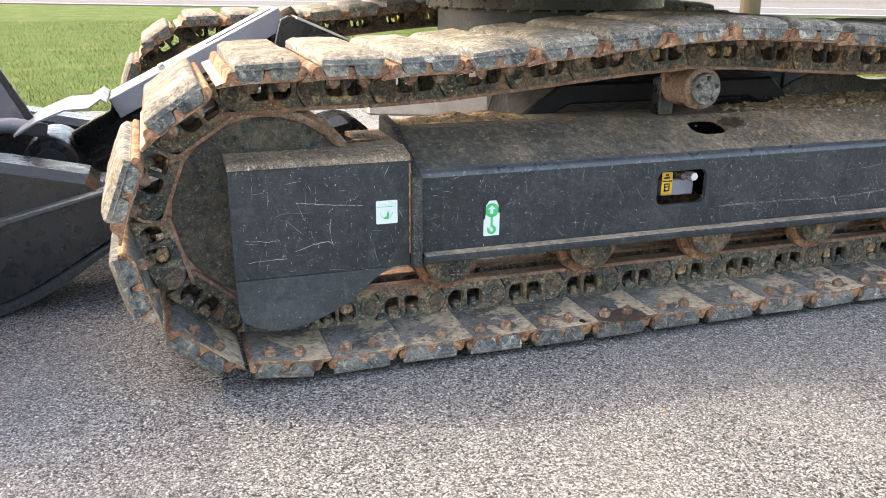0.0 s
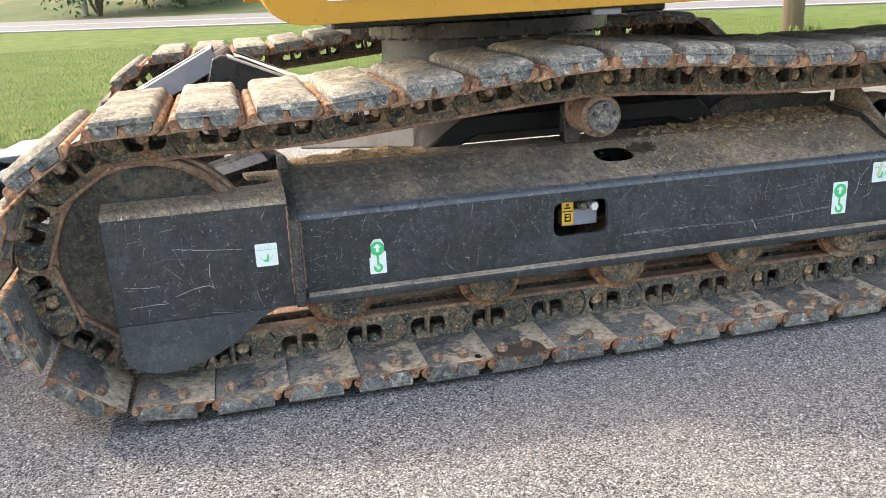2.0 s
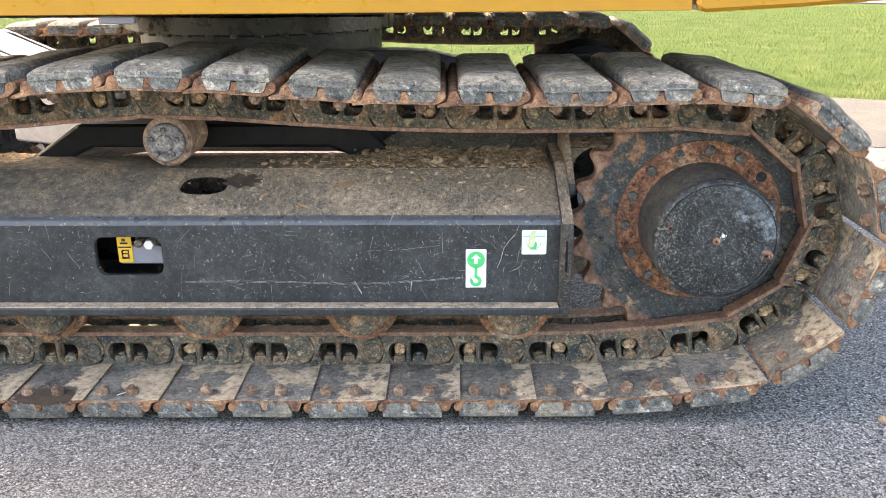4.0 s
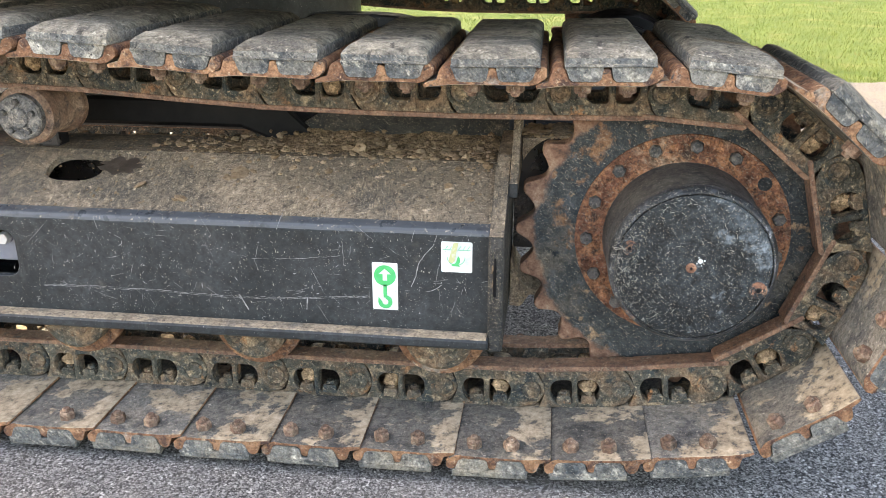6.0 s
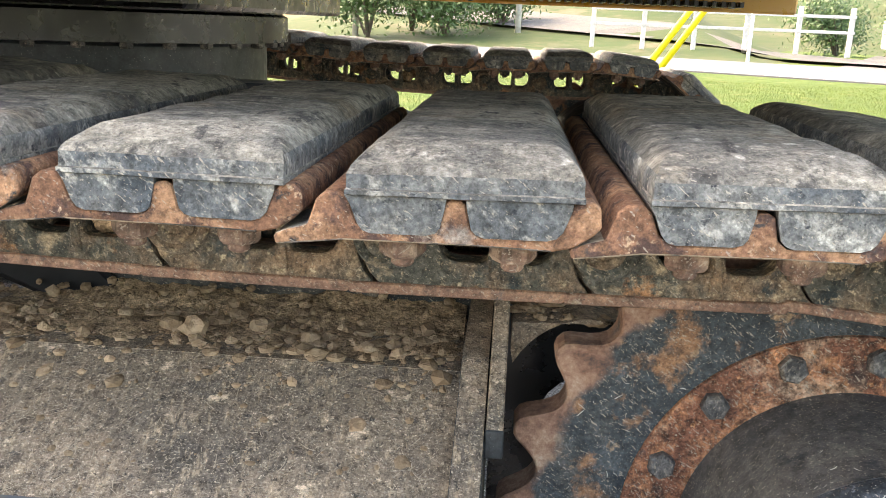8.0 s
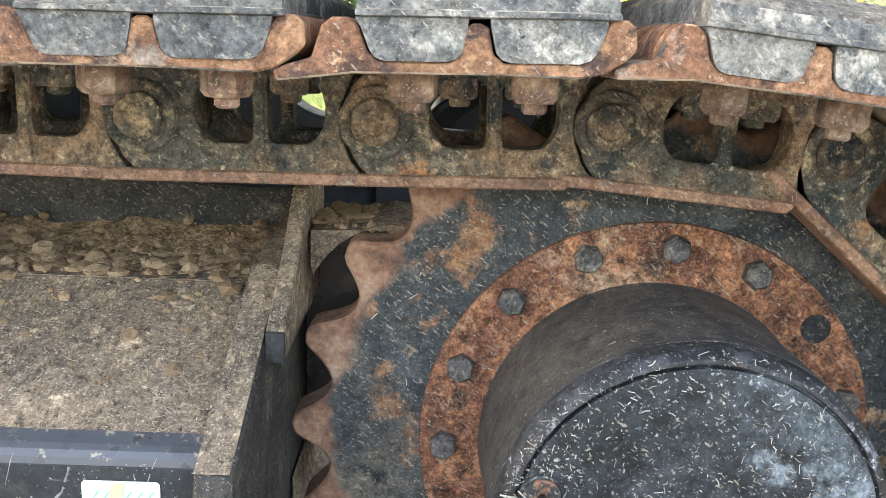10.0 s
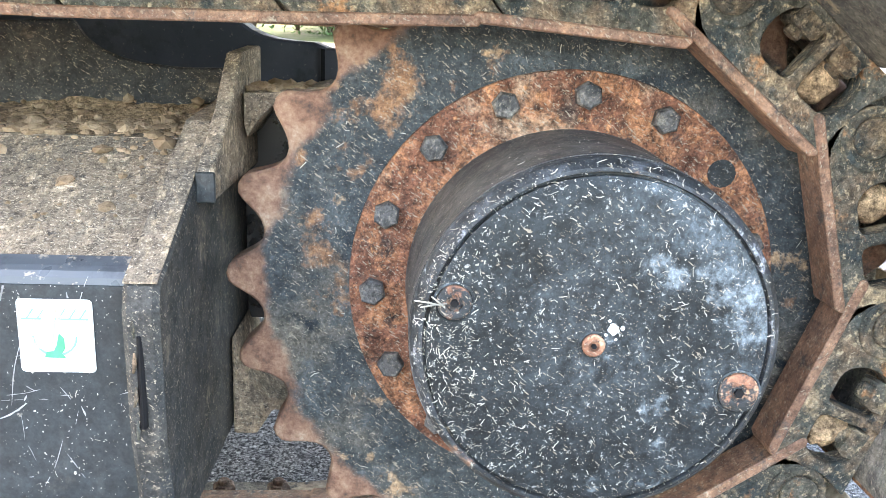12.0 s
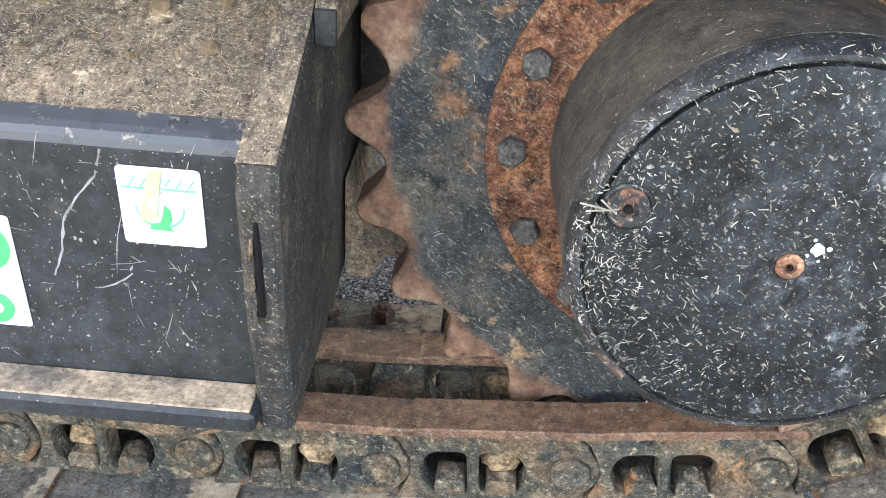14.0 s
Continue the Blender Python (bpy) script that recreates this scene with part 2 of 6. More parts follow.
M_IDLER = material("idler_disc_paint", (0.048, 0.045, 0.038), [((0.105, 0.088, 0.064), 8, 0.42, 0.62, 9), ((0.050, 0.066, 0.064), 13, 0.54, 0.63, 8), ((0.020, 0.026, 0.027), 20, 0.56, 0.64, 8), ((0.22, 0.175, 0.12), 60, 0.60, 0.70, 6)], rough=0.7, bump=0.4, specular=0.3, grain=0.2, grain_scale=620, flecks=0.2)
M_YELLOW = material("yellow_paint", (0.43, 0.208, 0.011), [((0.38, 0.18, 0.013), 3, 0.4, 0.7)], rough=0.35, bump=0.03, coat=0.2)
M_GREY = material("grey_paint", (0.20, 0.21, 0.25), [((0.26, 0.27, 0.30), 12, 0.45, 0.7), ((0.36, 0.34, 0.30), 140, 0.64, 0.72, 3)], rough=0.42, bump=0.05)
# Overexposed sun on deck and tower cover is put into this pale base
M_DECK = material("dusty_deck_steel", (0.56, 0.535, 0.50), [((0.42, 0.385, 0.34), 6, 0.4, 0.65), ((0.62, 0.58, 0.52), 40, 0.5, 0.7)], rough=0.75, bump=0.3)
M_WHITE = material("white_vinyl", (0.66, 0.72, 0.70), [((0.50, 0.56, 0.53), 60, 0.56, 0.72, 5), ((0.36, 0.34, 0.28), 160, 0.68, 0.74, 3)], rough=0.45, bump=0.05)
M_GREEN = material("green_print", (0.03, 0.46, 0.14), [((0.06, 0.52, 0.2), 50, 0.4, 0.7)], rough=0.45, bump=0.04)
M_PALE_GREEN = material("faded_green_print", (0.16, 0.52, 0.33), [((0.40, 0.62, 0.50), 90, 0.5, 0.62)], rough=0.45, bump=0.04)
M_PANEL = material("blue_black_panel", (0.042, 0.050, 0.062), [((0.070, 0.078, 0.090), 5, 0.45, 0.68, 6), ((0.025, 0.029, 0.035), 14, 0.54, 0.66, 7), ((0.16, 0.155, 0.14), 120, 0.63, 0.70, 4)], rough=0.45, bump=0.08, specular=0.4)
# Near-black: deep shade on legs and in recesses is put into the colour
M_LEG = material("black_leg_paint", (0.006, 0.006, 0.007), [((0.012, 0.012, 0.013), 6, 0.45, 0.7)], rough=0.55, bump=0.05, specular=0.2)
M_LABEL = material("yellow_label", (0.72, 0.42, 0.03), [((0.6, 0.35, 0.04), 60, 0.5, 0.7)], rough=0.4, bump=0.03)
M_RED = material("red_print", (0.33, 0.03, 0.04), rough=0.45, bump=0.02)
M_DIRT = material("dry_dirt", (0.32, 0.222, 0.135), [((0.46, 0.325, 0.20), 26, 0.45, 0.62, 8), ((0.17, 0.118, 0.075), 50, 0.55, 0.66, 7)], rough=0.95, bump=1.0, bump_scale=200, bump_dist=0.004, grain=0.3, grain_scale=500, specular=0.15)
M_CLOD = material("dry_clod", (0.285, 0.195, 0.118), [((0.42, 0.305, 0.195), 60, 0.46, 0.65), ((0.165, 0.108, 0.066), 90, 0.55, 0.7)], rough=0.95, bump=0.8, bump_scale=260, vary=0.25, specular=0.2)
M_STRAW = material("dry_straw", (0.50, 0.48, 0.41), [((0.24, 0.23, 0.19), 60, 0.42, 0.58)], rough=0.8, bump=0)
M_FUZZ = material("dusty_straw", (0.40, 0.325, 0.23), [((0.26, 0.21, 0.15), 60, 0.45, 0.6)], rough=0.9, bump=0)
M_FLANGE_DUST = material("pale_dust", (0.31, 0.245, 0.175), [((0.13, 0.115, 0.098), 14, 0.50, 0.64, 8), ((0.46, 0.345, 0.22), 12, 0.55, 0.68, 8), ((0.10, 0.088, 0.074), 110, 0.58, 0.66, 6)], rough=0.93, bump=0.6, bump_scale=260, grain=0.2)
M_SCRATCH = material("bare_scratch", (0.34, 0.34, 0.34), [((0.18, 0.18, 0.18), 40, 0.45, 0.6)], rough=0.6, bump=0)
M_SMEAR = material("tan_smear", (0.52, 0.53, 0.27), [((0.60, 0.62, 0.46), 60, 0.5, 0.6)], rough=0.8, bump=0)
M_BARE = material("bright_steel", (0.70, 0.70, 0.69), rough=0.3, metal=0.6, bump=0.05)
M_WOOD = material("weathered_wood", (0.20, 0.15, 0.12), [((0.28, 0.22, 0.18), 20, 0.4, 0.7, 5, (1, 1, 0.1))], rough=0.85, bump=0.5)


def sprocket_material():
    """Black paint left on the web, rust in patches and on the worn teeth."""
    m = material("sprocket_steel", (0.040, 0.048, 0.051), [((0.125, 0.114, 0.092), 7, 0.50, 0.64, 9), ((0.070, 0.082, 0.084), 18, 0.54, 0.62, 9), ((0.245, 0.130, 0.068), 9, 0.585, 0.64, 10), ((0.35, 0.23, 0.135), 24, 0.61, 0.67, 8), ((0.018, 0.025, 0.030), 13, 0.57, 0.63, 8), ((0.34, 0.30, 0.24), 330, 0.70, 0.74, 2)], rough=0.75, bump=0.9, bump_scale=260, specular=0.3, grain=0.22, grain_scale=620, flecks=0.6)
    nt = m.node_tree
    bsdf = nt.nodes["Principled BSDF"]
    col = bsdf.inputs["Base Color"].links[0].from_socket
    tc = nt.nodes.new("ShaderNodeTexCoord")
    mp = nt.nodes.new("ShaderNodeVectorMath")
    mp.operation = "MULTIPLY"
    mp.inputs[1].default_value = (1, 0, 1)
    nt.links.new(tc.outputs["Object"], mp.inputs[0])
    ln = nt.nodes.new("ShaderNodeVectorMath")
    ln.operation = "LENGTH"
    nt.links.new(mp.outputs[0], ln.inputs[0])
    f, _ = noise_tex(nt, 22, 6, 0.6, None, None, 4.0)
    mad = nt.nodes.new("ShaderNodeMath")
    mad.operation = "MULTIPLY_ADD"
    mad.inputs[1].default_value = 0.05
    nt.links.new(f, mad.inputs[0])
    nt.links.new(ln.outputs["Value"], mad.inputs[2])
    g, _ = noise_tex(nt, 34, 11, 0.78, None, None, 9.0)
    rusty = ramp(nt, g, [(0.36, (0.070, 0.046, 0.038)), (0.45, (0.175, 0.094, 0.062)), (0.53, (0.265, 0.150, 0.098)), (0.62, (0.36, 0.245, 0.170)), (0.70, (0.46, 0.37, 0.28))])
    nt.links.new(mix(nt, ramp(nt, mad.outputs[0], [(0.263, 0.0), (0.270, 1.0)]), col, rusty), bsdf.inputs["Base Color"])
    return m


M_SPROCKET = sprocket_material()


def shoe_material():
    """Worn grey steel with crusts of dried tan mud, thickest along the overlapped edge."""
    m = material("worn_shoe_steel", (0.122, 0.118, 0.106), [((0.195, 0.172, 0.140), 9, 0.46, 0.64, 9), ((0.058, 0.059, 0.058), 16, 0.52, 0.62, 9), ((0.20, 0.125, 0.080), 22, 0.66, 0.73, 8), ((0.30, 0.27, 0.22), 120, 0.60, 0.66, 6)], rough=0.88, bump=0.8, bump_scale=260, vary=0.2, specular=0.3, grain=0.22, grain_scale=600, flecks=0.35)
    nt = m.node_tree
    bsdf = nt.nodes["Principled BSDF"]
    col = bsdf.inputs["Base Color"].links[0].from_socket
    tc = nt.nodes.new("ShaderNodeTexCoord")
    sep = nt.nodes.new("ShaderNodeSeparateXYZ")
    nt.links.new(tc.outputs["Object"], sep.inputs[0])
    f, _ = noise_tex(nt, 9, 10, 0.68, None, None, 3.0, True)
    mad = nt.nodes.new("ShaderNodeMath")
    mad.operation = "MULTIPLY_ADD"
    mad.inputs[1].default_value = -1.5
    nt.links.new(sep.outputs["X"], mad.inputs[0])
    nt.links.new(f, mad.inputs[2])
    g, _ = noise_tex(nt, 60, 9, 0.72, None, None, 5.0, True)
    mud = ramp(nt, g, [(0.37, (0.10, 0.092, 0.080)), (0.43, (0.28, 0.222, 0.155)), (0.52, (0.40, 0.318, 0.222)), (0.66, (0.54, 0.44, 0.325))])
    nt.links.new(mix(nt, ramp(nt, mad.outputs[0], [(0.462, 0.0), (0.495, 1.0)]), col, mud), bsdf.inputs["Base Color"])
    return m


M_SHOE_IN = shoe_material()


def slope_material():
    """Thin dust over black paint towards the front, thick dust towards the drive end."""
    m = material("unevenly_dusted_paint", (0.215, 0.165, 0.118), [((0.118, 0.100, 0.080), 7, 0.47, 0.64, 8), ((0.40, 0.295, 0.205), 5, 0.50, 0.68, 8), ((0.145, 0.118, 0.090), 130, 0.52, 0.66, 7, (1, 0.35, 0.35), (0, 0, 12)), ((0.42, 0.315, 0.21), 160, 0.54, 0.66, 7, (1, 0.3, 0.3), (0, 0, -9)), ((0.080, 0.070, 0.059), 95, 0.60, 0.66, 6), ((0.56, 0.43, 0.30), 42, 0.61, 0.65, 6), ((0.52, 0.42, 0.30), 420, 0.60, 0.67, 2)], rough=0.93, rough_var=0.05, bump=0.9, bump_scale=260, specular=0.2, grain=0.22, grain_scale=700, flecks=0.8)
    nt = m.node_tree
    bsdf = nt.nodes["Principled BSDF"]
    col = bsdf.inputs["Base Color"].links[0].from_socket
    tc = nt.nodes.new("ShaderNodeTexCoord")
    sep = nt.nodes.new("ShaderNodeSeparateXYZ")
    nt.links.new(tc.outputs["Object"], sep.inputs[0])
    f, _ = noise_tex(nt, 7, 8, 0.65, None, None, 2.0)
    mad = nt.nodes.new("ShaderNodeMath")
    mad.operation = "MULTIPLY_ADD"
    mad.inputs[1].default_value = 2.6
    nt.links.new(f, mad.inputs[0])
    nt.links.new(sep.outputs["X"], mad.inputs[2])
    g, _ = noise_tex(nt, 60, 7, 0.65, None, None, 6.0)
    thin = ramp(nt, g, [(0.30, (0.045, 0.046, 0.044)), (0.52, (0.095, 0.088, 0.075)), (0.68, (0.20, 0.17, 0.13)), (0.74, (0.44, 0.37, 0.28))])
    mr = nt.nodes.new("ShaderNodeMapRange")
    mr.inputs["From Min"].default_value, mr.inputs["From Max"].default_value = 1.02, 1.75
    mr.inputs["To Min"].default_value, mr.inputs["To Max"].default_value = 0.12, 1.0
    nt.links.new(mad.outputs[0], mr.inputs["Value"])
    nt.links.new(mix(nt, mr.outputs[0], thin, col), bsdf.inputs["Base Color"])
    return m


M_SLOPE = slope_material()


def ground_material(name, kind):
    m = bpy.data.materials.new(name)
    m.use_nodes = True
    nt = m.node_tree
    bsdf = nt.nodes["Principled BSDF"]
    tc = nt.nodes.new("ShaderNodeTexCoord")
    vor = nt.nodes.new("ShaderNodeTexVoronoi")
    bmp = nt.nodes.new("ShaderNodeBump")
    nt.links.new(tc.outputs["Object"], vor.inputs["Vector"])
    if kind == "asphalt":
        # jagged stone chips of two sizes in dark binder
        wob = nt.nodes.new("ShaderNodeTexNoise")
        wob.inputs["Scale"].default_value, wob.inputs["Detail"].default_value, wob.inputs["Roughness"].default_value = 260, 3, 0.7
        nt.links.new(tc.outputs["Object"], wob.inputs["Vector"])
        shift = nt.nodes.new("ShaderNodeVectorMath")
        shift.operation = "MULTIPLY_ADD"
        shift.inputs[1].default_value = (0.011, 0.011, 0.0)
        nt.links.new(wob.outputs["Color"], shift.inputs[0])
        nt.links.new(tc.outputs["Object"], shift.inputs[2])
        nt.links.new(shift.outputs[0], vor.inputs["Vector"])
        vor.inputs["Scale"].default_value = 215
        fine = nt.nodes.new("ShaderNodeTexVoronoi")
        fine.inputs["Scale"].default_value = 430
        nt.links.new(shift.outputs[0], fine.inputs["Vector"])
        stops = [(0.0, (0.110, 0.111, 0.113)), (0.3, (0.215, 0.215, 0.214)), (0.62, (0.300, 0.298, 0.292)), (0.88, (0.38, 0.376, 0.365)), (1.0, (0.60, 0.59, 0.57))]
        tones = []
        for v in (vor, fine):
            sep = nt.nodes.new("ShaderNodeSeparateColor")
            nt.links.new(v.outputs["Color"], sep.inputs[0])
            tones.append(mix(nt, ramp(nt, v.outputs["Distance"], [(0.43, 0.0), (0.66, 1.0)]), ramp(nt, sep.outputs[0], stops), (0.030, 0.031, 0.033)))
        pick = nt.nodes.new("ShaderNodeSeparateColor")
        nt.links.new(vor.outputs["Color"], pick.inputs[0])
        col = mix(nt, ramp(nt, pick.outputs[1], [(0.50, 0.0), (0.52, 1.0)]), tones[0], tones[1])
        f, _ = noise_tex(nt, 1.6, 5)
        col = mix(nt, ramp(nt, f, [(0.42, 0.0), (0.75, 0.30)]), col, (0.285, 0.268, 0.245))
        f, _ = noise_tex(nt, 24, 3)
        col = mix(nt, ramp(nt, f, [(0.58, 0.0), (0.8, 0.5)]), col, (0.085, 0.085, 0.09))
        bmp.inputs["Strength"].default_value, bmp.inputs["Distance"].default_value = 0.7, 0.003
        inv = nt.nodes.new("ShaderNodeMath")
        inv.operation = "SUBTRACT"
        inv.inputs[0].default_value = 1.0
        nt.links.new(vor.outputs["Distance"], inv.inputs[1])
        nt.links.new(inv.outputs[0], bmp.inputs["Height"])
    else:
        vor.inputs["Scale"].default_value = 30
        f, _ = noise_tex(nt, 2.5, 6)
        g, _ = noise_tex(nt, 60, 4)
        col = ramp(nt, f, [(0.3, (0.056, 0.088, 0.019)), (0.55, (0.080, 0.112, 0.029)), (0.75, (0.150, 0.140, 0.058))])
        col = mix(nt, ramp(nt, g, [(0.5, 0.0), (0.7, 0.6)]), col, (0.05, 0.10, 0.015))
        nt.links.new(g, bmp.inputs["Height"])
        bmp.inputs["Strength"].default_value, bmp.inputs["Distance"].default_value = 0.9, 0.03
    nt.links.new(col, bsdf.inputs["Base Color"])
    nt.links.new(bmp.outputs["Normal"], bsdf.inputs["Normal"])
    bsdf.inputs["Roughness"].default_value = 0.95
    bsdf.inputs["Specular IOR Level"].default_value = 0.12
    return m


M_ASPHALT = ground_material("chip_asphalt", "asphalt")
M_BINDER = material("bare_binder", (0.030, 0.031, 0.033), [((0.075, 0.076, 0.075), 160, 0.52, 0.62, 5)], rough=0.9, bump=0.8, bump_scale=200)
M_GRASS = ground_material("mown_grass", "grass")
M_HILL = material("hill_grass", (0.046, 0.064, 0.023), [((0.075, 0.077, 0.037), 0.10, 0.42, 0.60, 8), ((0.115, 0.10, 0.062), 0.22, 0.53, 0.66, 8), ((0.036, 0.060, 0.018), 1.2, 0.52, 0.68, 6)], rough=0.95, bump=0, specular=0.1)
M_STAIN = material("oil_stain", (0.050, 0.036, 0.026), [((0.085, 0.062, 0.045), 40, 0.5, 0.65, 6)], rough=0.6, bump=0.5, bump_scale=260)
M_BLADE = material("grass_blade", (0.098, 0.140, 0.030), [((0.135, 0.170, 0.046), 1.5, 0.4, 0.65), ((0.22, 0.20, 0.085), 5, 0.58, 0.72)], rough=0.7, bump=0, specular=0.2)
M_ROAD = material("pale_road_asphalt", (0.115, 0.112, 0.112), [((0.145, 0.14, 0.138), 2, 0.4, 0.7), ((0.085, 0.084, 0.084), 60, 0.5, 0.7)], rough=0.9, bump=0.3, specular=0.15)
M_LINE = material("road_paint", (0.52, 0.52, 0.51), [((0.36, 0.36, 0.35), 15, 0.55, 0.7)], rough=0.7, bump=0.1)
M_GRAVEL = material("pale_gravel", (0.118, 0.110, 0.100), [((0.070, 0.066, 0.060), 60, 0.5, 0.62, 8), ((0.19, 0.178, 0.160), 90, 0.55, 0.66, 8), ((0.145, 0.128, 0.105), 3, 0.5, 0.68, 8)], rough=0.95, bump=0.8, bump_scale=80, bump_dist=0.01, specular=0.15)
M_LEAF = material("leaf", (0.040, 0.085, 0.016), [((0.075, 0.13, 0.028), 1.2, 0.45, 0.65), ((0.12, 0.155, 0.045), 7, 0.6, 0.75)], rough=0.6, bump=0)
M_BARK = material("bark", (0.12, 0.09, 0.065), [((0.07, 0.055, 0.04), 30, 0.5, 0.7)], rough=0.9, bump=0.6)

# ---- building helpers ----
def finish(bm, bevel=0.0, angle=35, segments=1, smooth=False):
    bmesh.ops.remove_doubles(bm, verts=bm.verts, dist=1e-6)
    bmesh.ops.recalc_face_normals(bm, faces=bm.faces)
    if bevel:
        edges = [e for e in bm.edges if len(e.link_faces) == 2 and e.calc_face_angle(0) > radians(angle)]
        bmesh.ops.bevel(bm, geom=edges, offset=bevel, segments=segments, affect="EDGES", clamp_overlap=True, profile=0.6)
    for f in bm.faces:
        f.smooth = smooth
    return bm


def mesh_of(name, bm, mat):
    me = bpy.data.meshes.new(name)
    bm.to_mesh(me)
    bm.free()
    for m in (mat if isinstance(mat, (list, tuple)) else [mat]):
        me.materials.append(m)
    return me


def part(name, bm, mat, parent, label=""):
    ob = new(name, mesh_of(name, bm, mat))
    ob.parent = parent
    if label:
        ob["label"] = label
    return ob


def piece(name, me, parent, m=None, label=""):
    ob = new(name, me)
    ob.parent = parent
    if m is not None:
        ob.matrix_basis = m
    if label:
        ob["label"] = label
    return ob


def thing(name, place, label, category, group="", kind=""):
    ob = new(name)
    ob.location = place
    return tagged(ob, label, category, group, kind)


def solid(name, bm, mat, label, category, group="", kind=""):
    return tagged(new(name, mesh_of(name, bm, mat)), label, category, group, kind)


def add_box(bm, lo, hi, m=None):
    made = bmesh.ops.create_cube(bm, size=1.0)["verts"]
    c, s = (Vector(lo) + Vector(hi)) / 2, Vector(hi) - Vector(lo)
    for v in made:
        v.co = Vector((v.co.x * s.x, v.co.y * s.y, v.co.z * s.z)) + c
        if m is not None:
            v.co = m @ v.co
    return made


def box(lo, hi, bevel=0.0, m=None):
    bm = bmesh.new()
    add_box(bm, lo, hi, m)
    return finish(bm, bevel)


def add_plate(bm, outer, holes, d0, d1, m):
    """A flat plate: 2D outline with holes, from depth d0 to d1 along the third axis; m takes (u, v, d) to the world."""
    loops = [outer, *holes]
    rims = []
    edges = []
    for loop in loops:
        vs = [bm.verts.new(m @ Vector((u, v, d0))) for u, v in loop]
        rims.append(vs)
        edges += [bm.edges.new((vs[i], vs[(i + 1) % len(vs)])) for i in range(len(vs))]
    front = [g for g in bmesh.ops.triangle_fill(bm, edges=edges, use_beauty=True, use_dissolve=False)["geom"] if isinstance(g, bmesh.types.BMFace)]
    shift = (m @ Vector((0, 0, d1))) - (m @ Vector((0, 0, d0)))
    twin = {}
    for vs in rims:
        for v in vs:
            twin[v] = bm.verts.new(v.co + shift)
    for f in front:
        bm.faces.new([twin[v] for v in reversed(f.verts)])
    for vs in rims:
        for i in range(len(vs)):
            a, b = vs[i], vs[(i + 1) % len(vs)]
            bm.faces.new((a, b, twin[b], twin[a]))


def plate(outer, holes, d0, d1, m, bevel=0.0, angle=35):
    bm = bmesh.new()
    add_plate(bm, outer, holes, d0, d1, m)
    return finish(bm, bevel, angle)


XZ = Matrix(((1, 0, 0, 0), (0, 0, 1, 0), (0, 1, 0, 0), (0, 0, 0, 1)))    # (x, z, y)
YZ = Matrix(((0, 0, 1, 0), (1, 0, 0, 0), (0, 1, 0, 0), (0, 0, 0, 1)))    # (y, z, x)
XY = Matrix.Identity(4)


def rounded(x0, z0, x1, z1, r, n=5):
    out = []
    for cx, cz, a in ((x1 - r, z1 - r, 0), (x0 + r, z1 - r, 90), (x0 + r, z0 + r, 180), (x1 - r, z0 + r, 270)):
        out += [(cx + r * math.cos(radians(a + 90 * k / n)), cz + r * math.sin(radians(a + 90 * k / n))) for k in range(n + 1)]
    return out


def disc(cx, cz, r, n=32, a0=0.0):
    return [(cx + r * math.cos(a0 + math.tau * k / n), cz + r * math.sin(a0 + math.tau * k / n)) for k in range(n)]


def add_lathe(bm, profile, centre, n=48, axis="y", closed=False):
    """Turns a profile of (radius, distance along the axis) round the axis through centre."""
    rings = []
    for r, d in profile:
        ring = []
        for k in range(n):
            a = math.tau * k / n
            c, s = r * math.cos(a), r * math.sin(a)
            co = (c, d, s) if axis == "y" else (c, s, d) if axis == "z" else (d, c, s)
            ring.append(bm.verts.new(Vector(centre) + Vector(co)))
        rings.append(ring)
    pairs = list(zip(rings, rings[1:])) + ([(rings[-1], rings[0])] if closed else [])
    for a, b in pairs:
        for k in range(n):
            bm.faces.new((a[k], a[(k + 1) % n], b[(k + 1) % n], b[k]))
    if not closed:
        bm.faces.new(rings[0])
        bm.faces.new(list(reversed(rings[-1])))


def lathe(profile, centre, n=48, axis="y", closed=False, smooth=True):
    bm = bmesh.new()
    add_lathe(bm, profile, centre, n, axis, closed)
    finish(bm)
    for f in bm.faces:
        f.smooth = smooth and len(f.verts) == 4
    if smooth:
        for e in bm.edges:
            if len(e.link_faces) == 2 and e.calc_face_angle(0) > radians(32):
                e.smooth = False
    return bm


def add_tube(bm, points, r, n=8):
    rings = []
    for i, p in enumerate(points):
        p = Vector(p)
        t = (Vector(points[min(i + 1, len(points) - 1)]) - Vector(points[max(i - 1, 0)])).normalized()
        u = t.orthogonal().normalized()
        w = t.cross(u)
        rr = r[i] if isinstance(r, (list, tuple)) else r
        rings.append([bm.verts.new(p + rr * (math.cos(math.tau * k / n) * u + math.sin(math.tau * k / n) * w)) for k in range(n)])
    for a, b in zip(rings, rings[1:]):
        for k in range(n):
            bm.faces.new((a[k], a[(k + 1) % n], b[(k + 1) % n], b[k]))
    bm.faces.new(rings[0])
    bm.faces.new(rings[-1])


def tube(points, r, n=10):
    bm = bmesh.new()
    add_tube(bm, points, r, n)
    finish(bm, smooth=True)
    return bm


